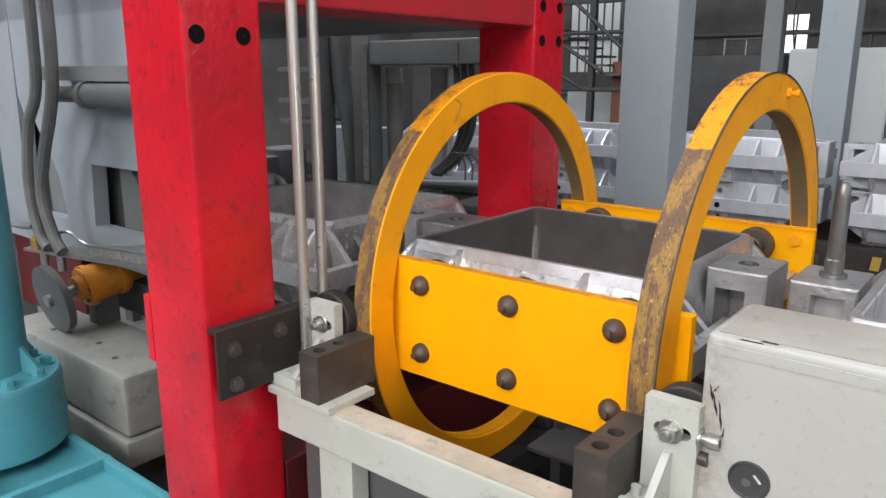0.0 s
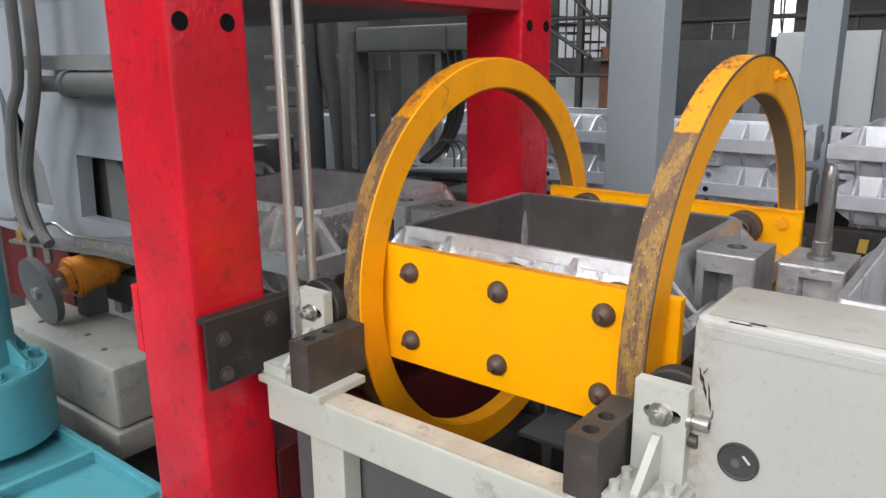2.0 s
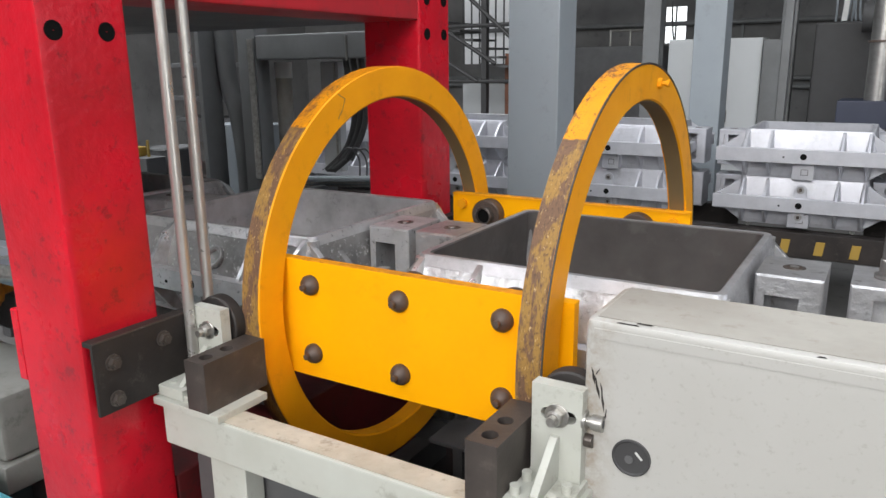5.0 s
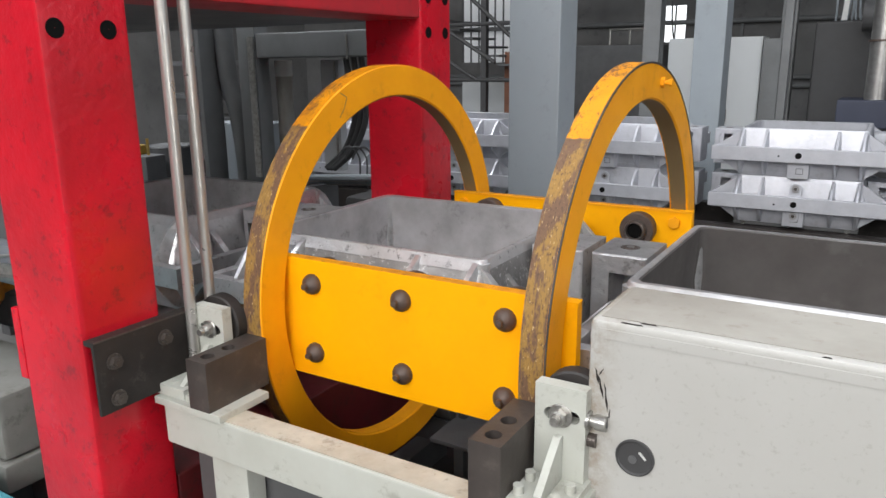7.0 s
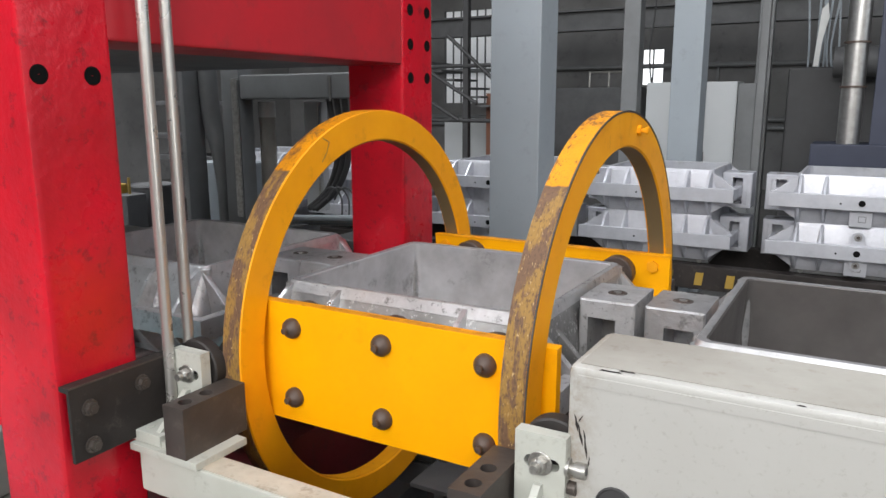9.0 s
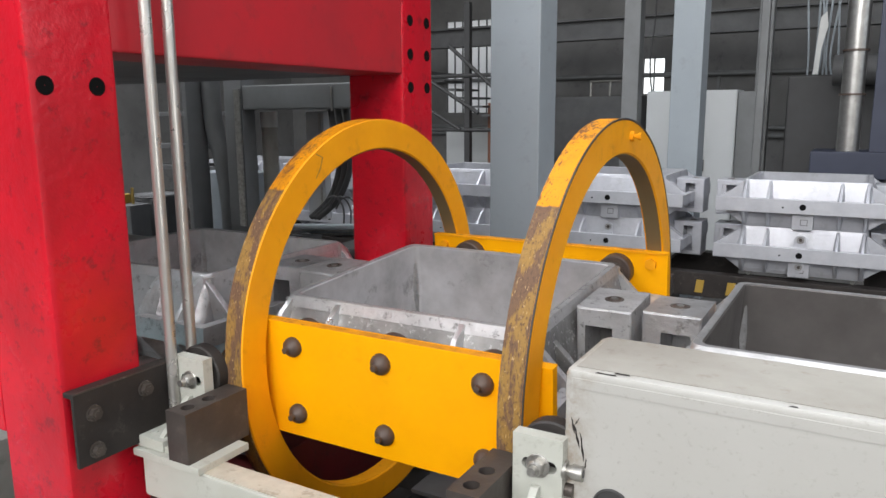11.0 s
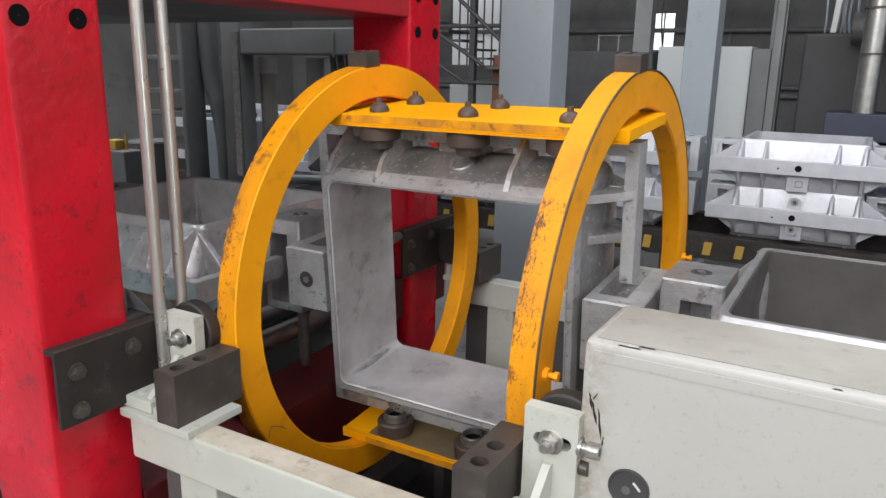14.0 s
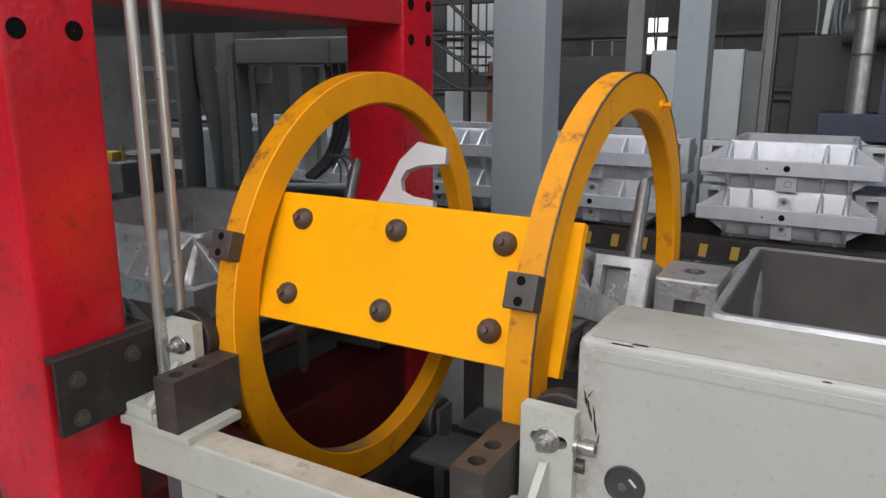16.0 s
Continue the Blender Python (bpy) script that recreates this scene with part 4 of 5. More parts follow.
# ---- red portal ----
def build_portal():
    p = thing("press_portal", "glossy red painted steel portal frame spanning the flask line", "machine frame")
    XF = -0.47
    for y0, y1 in ((-1.008, -0.785), (0.472, 0.70)):
        bm = B()
        box(bm, XF - 0.262, XF, y0, y1, 0, 2.6, 0.017)
        col = part("column", bm, RED, p, "red box-section column with bolt holes")
        bm = B()
        box(bm, XF - 0.292, XF - 0.26, y0 + 0.004, y1 - 0.05, 0.83, 1.02, 0.004)
        if y0 < 0:
            part("pad_plate", bm, RED, col)
        else:
            bm.free()
        for z in ((1.684, 1.80, 1.92) if y0 < 0 else (1.716, 1.842, 1.968, 2.094)):
            for y in ((y0 + 0.037, y0 + 0.165) if y0 < 0 else (y0 + 0.056, y0 + 0.179)):
                if y0 < 0 and z > 1.7 and z < 1.9:
                    continue
                bm = B()
                lathe(bm, [(XF + 0.0005, 0.001), (XF + 0.0005, 0.018), (XF + 0.0016, 0.0185), (XF + 0.0008, 0.0215)], "X", 24, False)
                bmesh.ops.translate(bm, vec=(0, y, z), verts=bm.verts)
                part("bolt_hole", bm, VOID, col)
    bm = B()
    box(bm, XF - 0.25, XF - 0.004, -0.80, 0.48, 1.765, 2.35, 0.01)
    part("cross_beam", bm, RED_BEAM, p, "red cross beam")
    # beam and shoulders in a red that carries the shade below the drum
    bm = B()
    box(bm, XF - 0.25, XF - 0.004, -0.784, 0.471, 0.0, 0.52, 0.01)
    part("base_beam", bm, RED_DARKENED, p, "red base beam darkened for the shade under the drum")
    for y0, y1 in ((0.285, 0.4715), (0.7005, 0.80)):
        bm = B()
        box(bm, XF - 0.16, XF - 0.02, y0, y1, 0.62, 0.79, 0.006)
        part("shoulder", bm, RED_DARKENED, p)
    # black angle bracket on the near column
    br = thing("angle_bracket", "black steel angle bolted to the red column", "bracket")
    bm = B()
    prism(bm, [(-0.470, 0.985), (-0.432, 0.985), (-0.432, 0.80), (-0.443, 0.80), (-0.443, 0.972), (-0.470, 0.972)], "Y", -1.005, -0.62, 0.002)
    angle = part("angle", bm, IRON, br)
    bm = B()
    box(bm, -0.4335, -0.4310, -1.004, -0.621, 0.9815, 0.9862, 0.001)
    part("worn_edge", bm, BOLT_WORN, angle, "edge rubbed to brown metal")
    hx = hex_mesh("hex_bolt", 0.015, 0.016, BOLT_WORN)
    for y, z in ((-0.957, 0.832), (-0.957, 0.925), (-0.811, 0.937), (-0.70, 0.85)):
        part("hex_bolt", hx, BOLT_WORN, br, m=place(-0.432, y, z, "+X"))
    rear = copy_thing(br, pose(0, 0, 0))
    rear.location.y = 1.38
    rear.location.z = 0.012
    for x, y, zb in ((-0.42, -0.733, 0.70), (-0.42, -0.667, 0.70)):
        bm = B()
        rod(bm, (x, y, zb), (x, y, 2.6), 0.0145, 24)
        thing("guide_rod", "polished chrome guide rod standing beside the drum", "rod", group="guide rods", bm=bm, material=CHROME)


# ---- conveyor under the line ----
def build_line():
    c = thing("roller_conveyor", "dark steel roller conveyor under the flask line", "conveyor")
    for y in (-0.36, 0.36):
        for x0, x1 in ((-4.6, -0.50), (0.70, 3.4)):
            bm = B()
            box(bm, x0, x1, y - 0.035, y + 0.035, 0.55, 0.70, 0.006)
            part("beam", bm, DARK, c)
            for x in np.arange(x0 + 0.2, x1, 0.9):
                bm = B()
                box(bm, x, x + 0.09, y - 0.03, y + 0.03, 0, 0.55, 0.004)
                part("leg", bm, DARK, c)
    rm = B()
    lathe(rm, [(-0.33, 0.001), (-0.33, 0.034), (-0.326, 0.036), (0.326, 0.036), (0.33, 0.034), (0.33, 0.001)], "Y", 18, False)
    rm = mesh_of("roller", rm, STEEL)
    for x in list(np.arange(-4.5, -0.55, 0.19)) + list(np.arange(0.78, 3.3, 0.19)):
        part("roller", rm, STEEL, c, m=place(x, 0, 0.66))
    # support rollers and floor frame of the drum
    s = thing("drum_cradle", "dark steel cradle with support rollers under the drum", "machine frame")
    for y in (-0.36, 0.36):
        bm = B()
        box(bm, -0.45, 0.66, y - 0.05, y + 0.05, 0.14, 0.24, 0.005)
        part("sill", bm, DARK, s)
        for x in (-0.2865, 0.505):
            a = math.atan2(0.36, math.sqrt(0.73 ** 2 - 0.36 ** 2))
            z = ZC - 0.73 * math.cos(a)
            bm = B()
            lathe(bm, [(-0.04, 0.001), (-0.04, 0.076), (-0.036, 0.08), (0.036, 0.08), (0.04, 0.076), (0.04, 0.001)], "X", 28, False)
            bmesh.ops.translate(bm, vec=(x, y, z), verts=bm.verts)
            part("support_roller", bm, STEEL, s)
            for k in (-0.065, 0.05):
                bm = B()
                box(bm, x + k, x + k + 0.015, y - 0.05, y + 0.05, 0.22, z + 0.05, 0.003)
                part("cheek", bm, DARK, s)
    for x in (-0.42, 0.08, 0.58):
        bm = B()
        box(bm, x, x + 0.08, -0.42, 0.42, 0.0, 0.141, 0.004)
        part("cross_sill", bm, DARK, s)
    for x0, x1, y0, y1 in ((-0.235, 0.0, 0.12, 0.31), (-0.20, 0.03, 0.42, 0.60)):
        bm = B()
        box(bm, x0, x1, y0, y1, 0.255, 0.272, 0.003)
        box(bm, x0 + 0.09, x0 + 0.13, y0 + 0.02, y1 - 0.02, 0.0, 0.256)
        part("cover_plate", bm, DARK, s, "dark grey cover plate")
    # added black sheet, darkens the floor where shade falls under the drum
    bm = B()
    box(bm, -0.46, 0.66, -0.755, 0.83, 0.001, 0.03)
    thing("spilled_sand", "black sheet added to darken the floor under the drum", "sand", bm=bm, material=ROLLER)
    # back stop block pedestals
    for x in (-0.2865, 0.505):
        copy_thing(STOPS[0], pose(x, 0.755, 0.75, 0, 0, 180))


# ---- second line with stacked flasks ----
def build_second_line():
    c = thing("second_conveyor", "dark steel rail conveyor with yellow hazard stripes", "conveyor")
    for y in (3.06, 3.84):
        bm = B()
        box(bm, -6, 6, y - 0.05, y + 0.05, 0.40, 0.56, 0.006)
        part("rail_beam", bm, IRON, c)
        for x in np.arange(-5.8, 6, 1.4):
            bm = B()
            box(bm, x, x + 0.1, y - 0.04, y + 0.04, 0, 0.40, 0.004)
            part("leg", bm, DARK, c)
    for i in range(24):
        x = -2.36 + i * 0.195
        bm = B()
        prism(bm, [(x, 0.43), (x + 0.050, 0.43), (x + 0.060, 0.515), (x + 0.010, 0.515)], "Y", 3.003, 3.0095)
        part("stripe", bm, HAZARD, c, "worn yellow hazard stripe")
    return c


def build_pallet():
    p = thing("flask_pallet", "dark steel wheeled pallet under a flask stack", "pallet", group="flask pallets")
    bm = B()
    box(bm, -0.36, 0.36, -0.34, 0.40, 0.562, 0.585, 0.003)
    part("deck", bm, DARK, p)
    for x in (-0.30, 0.30):
        for y in (-0.31, 0.39):
            bm = B()
            lathe(bm, [(y - 0.03, 0.001), (y - 0.03, 0.0155), (y + 0.03, 0.0155), (y + 0.03, 0.001)], "Y", 20, False)
            bmesh.ops.translate(bm, vec=(x, 0, 0.5755), verts=bm.verts)
            part("wheel", bm, STEEL, p)
    return p


# ---- steelwork and far things ----
def column(name, label, x0, x1, y0, y1, z0, z1, m, bevel=0.012, foot=True):
    t = thing(name, label, "column")
    bm = B()
    box(bm, x0, x1, y0, y1, z0, z1, bevel)
    part("shaft", bm, m, t)
    if foot:
        bm = B()
        box(bm, x0 - 0.06, x1 + 0.06, y0 - 0.06, y1 + 0.06, z0, z0 + 0.025, 0.003)
        part("foot_plate", bm, m, t)
    return t


def build_background():
    column("steel_column", "grey-blue painted steel box column beside the line", -0.655, -0.372, 1.6, 1.83, 0, 4.2, GREY)
    column("steel_column", "grey-blue painted steel column before the cabinets", -0.36, -0.115, 4.35, 4.6, 0, 4.2, GREY)
    column("steel_column", "grey painted steel post behind the cabinets", 0.02, 0.16, 6.4, 6.55, 0, 4.2, GREY_DARK)
    column("steel_column", "slim grey steel post in the hall", -1.02, -0.86, 5.2, 5.36, 0, 4.2, GREY_DARK)
    column("steel_column", "slim grey steel post in the hall", 0.215, 0.285, 5.0, 5.1, 0, 4.2, GREY_DARK)
    # electric cabinets
    for x0, x1, y, z in ((-0.98, -0.46, 6.0, 1.82), (-0.44, -0.08, 6.0, 1.82)):
        c = thing("electric_cabinet", "pale grey enamelled electric cabinet in the hall", "cabinet", group="electric cabinets")
        bm = B()
        box(bm, x0, x1, y, y + 0.42, 0.08, z, 0.006)
        part("body", bm, CABINET_FAR, c)
        bm = B()
        box(bm, x0 + 0.01, x1 - 0.01, y + 0.02, y + 0.40, 0, 0.08)
        part("plinth", bm, GREY_DARK, c)
        bm = B()
        box(bm, x0 + 0.012, x1 - 0.012, y - 0.012, y - 0.001, 0.11, z - 0.02, 0.003)
        door = part("door", bm, CABINET_FAR, c)
        bm = B()
        box(bm, x0 + 0.05, x0 + 0.075, y - 0.025, y - 0.012, 1.0, 1.12, 0.003)
        part("handle", bm, DARK, door)
    # added box in darker grey that stands in for the cabinet's darker side
    bm = B()
    box(bm, -0.072, 0.09, 6.0, 6.42, 0, 1.80, 0.006)
    thing("control_locker", "slim dark grey box standing in for the cabinet's darker side", "cabinet", bm=bm, material=GREY_DARK)
    # blue pump tower with a steel cylinder
    t = thing("hydraulic_tower", "navy blue steel frame with an upright polished cylinder", "machine")
    for x in (1.10, 1.85):
        bm = B()
        box(bm, x, x + 0.13, 5.0, 5.13, 0, 3.6, 0.006)
        part("post", bm, NAVY, t)
    bm = B()
    box(bm, 0.68, 2.1, 4.9, 5.4, 1.06, 1.28, 0.01)
    part("table", bm, NAVY, t)
    for x in (0.72, 1.95):
        bm = B()
        box(bm, x, x + 0.1, 4.95, 5.35, 0, 1.06, 0.005)
        part("leg", bm, NAVY, t)
    bm = B()
    rod(bm, (0.945, 5.06, 1.28), (0.945, 5.06, 3.4), 0.085, 32)
    cyl = part("cylinder", bm, STEEL, t, "polished steel cylinder")
    for z in (1.74, 2.09):
        bm = B()
        lathe(bm, [(z - 0.008, 0.07), (z - 0.008, 0.1), (z + 0.008, 0.1), (z + 0.008, 0.07)], "Z", 28)
        bmesh.ops.translate(bm, vec=(0.945, 5.06, 0), verts=bm.verts)
        part("clamp", bm, BOLT, cyl)
    # large dark machine body behind the stacks
    m = thing("dark_press", "large dark sooty press body in the hall", "machine")
    bm = B()
    box(bm, 0.35, 2.8, 6.2, 7.4, 0, 1.95, 0.03)
    part("body", bm, RUBBER, m)
    bm = B()
    rod(bm, (0.75, 6.0, 1.98), (1.25, 6.0, 1.98), 0.14, 24)
    part("duct", bm, DARK, m)
    for k in range(9):
        x = 0.50 + 0.045 * k
        bm = B()
        tube(bm, [(x, 6.4, 1.9), (x + 0.03 * math.sin(k), 6.35, 2.2), (x - 0.06 * math.cos(2 * k), 6.4, 2.9)], 0.010, 6)
        part("cable", bm, GREY, m, "loose pale cable")
    bm = B()
    prism(bm, [(0.555, 1.96), (0.60, 1.96), (0.615, 2.2), (0.66, 2.42), (0.64, 2.55), (0.59, 2.5), (0.57, 2.2)], "Y", 6.30, 6.31)
    part("hanging_sheet", bm, WHITE, m, "hanging white plastic sheet")
    # steel stair and platform by the far wall
    s = thing("steel_stair", "black steel stair frame with handrails", "stairs")
    for x, y in ((-4.25, 8.0), (-3.62, 8.0), (-4.25, 9.1), (-5.6, 8.0)):
        bm = B()
        box(bm, x, x + 0.09, y, y + 0.09, 0, 3.2)
        part("post", bm, RUBBER, s)
    for a, b in (((-5.6, 8.0, 1.35), (-3.6, 8.0, 1.35)), ((-5.6, 8.0, 2.15), (-3.6, 8.0, 2.15)), ((-5.2, 7.98, 2.3), (-4.0, 7.98, 1.6)),
                 ((-4.5, 7.98, 2.6), (-3.5, 7.98, 1.75)), ((-5.3, 7.98, 1.9), (-4.3, 7.98, 1.35))):
        bm = B()
        rod(bm, a, b, 0.03, 8)
        part("rail", bm, RUBBER, s)
    for k in range(6):
        bm = B()
        box(bm, -5.1 + 0.22 * k, -4.85 + 0.22 * k, 8.05, 8.8, 2.2 - 0.13 * k, 2.23 - 0.13 * k)
        part("tread", bm, DARK, s)
    bm = B()
    box(bm, -4.0, -3.5, 8.3, 8.36, 0, 1.75)
    thing("brown_board", "rust-brown upright board in the hall", "board", bm=bm, material=RUST)
    k = thing("steel_rack", "thin pale steel rack by the far wall", "rack")
    for x in (-3.3, -2.95, -2.6):
        bm = B()
        rod(bm, (x, 11.0, 0), (x, 11.0, 2.15), 0.02, 8)
        part("post", bm, ZINC, k)
    for z in (1.6, 2.13):
        bm = B()
        rod(bm, (-3.3, 11.0, z), (-2.6, 11.0, z), 0.02, 8)
        part("rail", bm, ZINC, k)
    bm = B()
    box(bm, -3.9, -2.2, 10.3, 10.9, 0, 1.86, 0.02)
    thing("dark_bench", "dark workbench with clutter by the far wall", "bench", bm=bm, material=DARK)
    bm = B()
    box(bm, -5.3, -4.3, 9.3, 9.6, 0, 1.35, 0.01)
    thing("pale_tank", "pale grey tank behind the stair", "tank", bm=bm, material=CABINET_FAR)
    g = thing("crane_beam", "dark steel beam along the far side of the hall", "beam")
    for z0, z1, h in ((2.75, 2.78, 0.12), (2.78, 3.05, 0.02), (3.05, 3.08, 0.12)):
        bm = B()
        box(bm, -9.0, 6.0, 10.0 - h, 10.0 + h, z0, z1)
        part("flange" if h > 0.05 else "web", bm, DARK, g)
    p = thing("wall_pipes", "grey service pipes on the far wall", "pipes")
    for z in (1.15, 1.3, 2.3):
        bm = B()
        rod(bm, (-9, 12.9, z), (8, 12.9, z), 0.045, 10)
        part("pipe", bm, GREY_DARK, p)
    for x in (-6, -1.5, 3):
        bm = B()
        box(bm, x, x + 0.05, 12.945, 13.0, 0, 2.36)
        part("bracket", bm, GREY_DARK, p)
    c = thing("hanging_cables", "black cables hanging in the hall", "cable")
    for x, y in ((-1.55, 7.5), (-1.35, 7.6), (-0.95, 8.0)):
        bm = B()
        tube(bm, [(x, y, 7.0), (x, y, 5.0), (x + 0.02, y, 3.0), (x - 0.03, y, 2.2), (x + 0.05, y, 1.6)], 0.012, 6)
        part("cable", bm, RUBBER, c)
    # windows with daylight
    for nm, x0, x1, z0, z1 in (("window_1", -7.4, -6.2, 1.6, 3.6), ("window_2", -2.92, -2.5, 1.95, 2.62)):
        w = tagged(new(nm), "steel-framed workshop window with bright panes", "window", kind="structure")
        n = 6 if nm == "window_1" else 2
        for i in range(n + 1):
            bm = B()
            x = x0 + (x1 - x0) * i / n
            box(bm, x - 0.015, x + 0.015, 13.05, 13.1, z0, z1)
            part("bar", bm, DARK, w)
        for i in range(n):
            bm = B()
            a = x0 + (x1 - x0) * i / n
            box(bm, a + 0.016, a + (x1 - x0) / n - 0.016, 13.07, 13.08, z0, z1)
            part("pane", bm, DIM if nm == "window_1" else DAY, w)


def build_behind_portal():
    """The moulding press under the portal and the clutter behind it."""
    p = thing("moulding_press", "grey steel moulding press behind the red portal", "machine")
    for x0, x1, y0, y1 in ((-2.50, -2.345, 1.5, 1.62), (-2.83, -2.79, 1.45, 1.62)):
        bm = B()
        box(bm, x0, x1, y0, y1, 0, 2.6, 0.008)
        part("post", bm, GREY_DARK, p)
    # pale strip that paints the highlight along the post's corner
    bm = B()
    box(bm, -2.40, -2.352, 1.484, 1.498, 0.9, 1.77, 0.004)
    part("edge_strip", bm, ZINC, p, "bright strip for the highlight on the post's edge")
    bm = B()
    box(bm, -2.344, -1.32, 1.5, 1.8, 1.642, 1.79, 0.012)
    head = part("head", bm, GREY_DARK, p, "dark grey press head")
    bm = B()
    box(bm, -1.632, -1.622, 1.492, 1.4985, 1.63, 1.77)
    part("seam", bm, ZINC, head)
    bm = B()
    box(bm, -3.1, -0.78, -0.6, 0.94, 1.79, 2.5, 0.02)
    part("upper_head", bm, GREY_DARK, p)
    bm = B()
    tube(bm, [(-2.74, 1.62, 2.2), (-2.74, 1.62, 1.75), (-2.72, 1.62, 1.5), (-2.66, 1.62, 1.3), (-2.62, 1.62, 1.0), (-2.62, 1.62, 0.6)], 0.062, 18)
    part("bent_duct", bm, GREY_DARK, p, "bent dark grey duct")
    bm = B()
    box(bm, -3.0, -2.52, 1.7, 1.95, 0, 1.22, 0.02)
    part("cylinder_housing", bm, GREY, p)
    bm = B()
    rod(bm, (-2.27, 1.66, 0.9), (-2.27, 1.66, 1.53), 0.052, 20)
    acc = part("accumulator", bm, CAB_TOP, p, "brownish upright accumulator")
    bm = B()
    rod(bm, (-2.27, 1.66, 1.53), (-2.27, 1.66, 1.628), 0.056, 20)
    part("cap", bm, WHITE, acc, "pale labelled cap")
    bm = B()
    box(bm, -2.0, -1.86, 1.70, 1.76, 0.95, 1.628, 0.004)
    panel = part("cover_panel", bm, CABINET_FAR, p, "pale grey cover panel")
    bm = B()
    box(bm, -1.895, -1.882, 1.694, 1.6995, 0.97, 1.62)
    part("edge_strip", bm, ZINC, panel)
    for z in (1.60, 1.36, 1.20):
        bm = B()
        box(bm, -3.75, -2.9, 1.9, 2.2, z, z + 0.035, 0.004)
        part("ledge", bm, DARK, p)
    h = thing("hydraulic_hoses", "black rubber hydraulic hoses behind the portal", "hose")
    for k in range(3):
        bm = B()
        o = 0.055 * k
        tube(bm, [(-1.70 + o, 1.56, 1.75), (-1.67 + o, 1.55, 1.58), (-1.63 + o * 0.8, 1.55, 1.40), (-1.64 + o * 0.7, 1.55, 1.25), (-1.71 + o * 0.6, 1.54, 1.10), (-1.82 + o * 0.5, 1.5, 0.99)],
             0.018, 10)
        part("hose", bm, RUBBER, h)
    for k in range(3):
        bm = B()
        x = -1.52 + 0.05 * k
        tube(bm, [(x - 0.14, 1.42, 1.07), (x - 0.09, 1.41, 1.13), (x - 0.03, 1.41, 1.14), (x + 0.02, 1.41, 1.08), (x + 0.02, 1.41, 0.98)], 0.006, 6)
        part("thin_pipe", bm, DARK, h)
    t = thing("oil_drum", "dark upright steel drum beside the press", "drum")
    bm = B()
    lathe(bm, [(0, 0.001), (0, 0.155), (0.35, 0.155), (0.355, 0.16), (0.37, 0.16), (0.375, 0.155), (1.04, 0.155), (1.05, 0.16), (1.06, 0.155), (1.05, 0.14), (1.05, 0.001)], "Z", 32, False)
    bmesh.ops.translate(bm, vec=(-3.28, 1.55, 0), verts=bm.verts)
    part("shell", bm, DARK, t)
    s = thing("pipe_rack", "grey steel pipes on a low rack", "pipes")
    for k in range(4):
        bm = B()
        rod(bm, (-1.85, 1.12 + 0.06 * k, 0.985 - 0.018 * k), (-1.05, 1.12 + 0.05 * k, 1.04 - 0.015 * k), 0.017, 10)
        part("pipe", bm, ZINC if k % 2 else GREY, s)
    for x in (-1.7, -1.2):
        bm = B()
        box(bm, x, x + 0.06, 1.08, 1.38, 0, 0.94)
        part("stand", bm, DARK, s)
    bm = B()
    box(bm, -1.10, -0.80, 0.75, 1.05, 0, 1.0, 0.03)
    thing("dark_housing", "black machine housing beside the line", "machine", bm=bm, material=RUBBER)
    v = thing("valve_block", "brass and yellow valve block on a dark stand", "valve")
    bm = B()
    box(bm, -3.37, -3.13, 1.22, 1.38, 0, 1.02, 0.01)
    part("stand", bm, DARK, v)
    bm = B()
    box(bm, -3.34, -3.25, 1.25, 1.33, 1.02, 1.085, 0.01)
    part("valve", bm, HAZARD, v)
    bm = B()
    rod(bm, (-3.2, 1.3, 1.02), (-3.2, 1.3, 1.13), 0.010, 10)
    part("fitting", bm, BRASS, v)
    # low machine deck that closes the view under the upstream flasks
    d = thing("machine_deck", "dark steel deck of the moulding machine", "machine")
    bm = B()
    box(bm, -4.4, -0.9, 0.5, 1.05, 0, 0.72, 0.01)
    part("deck", bm, DARK, d)


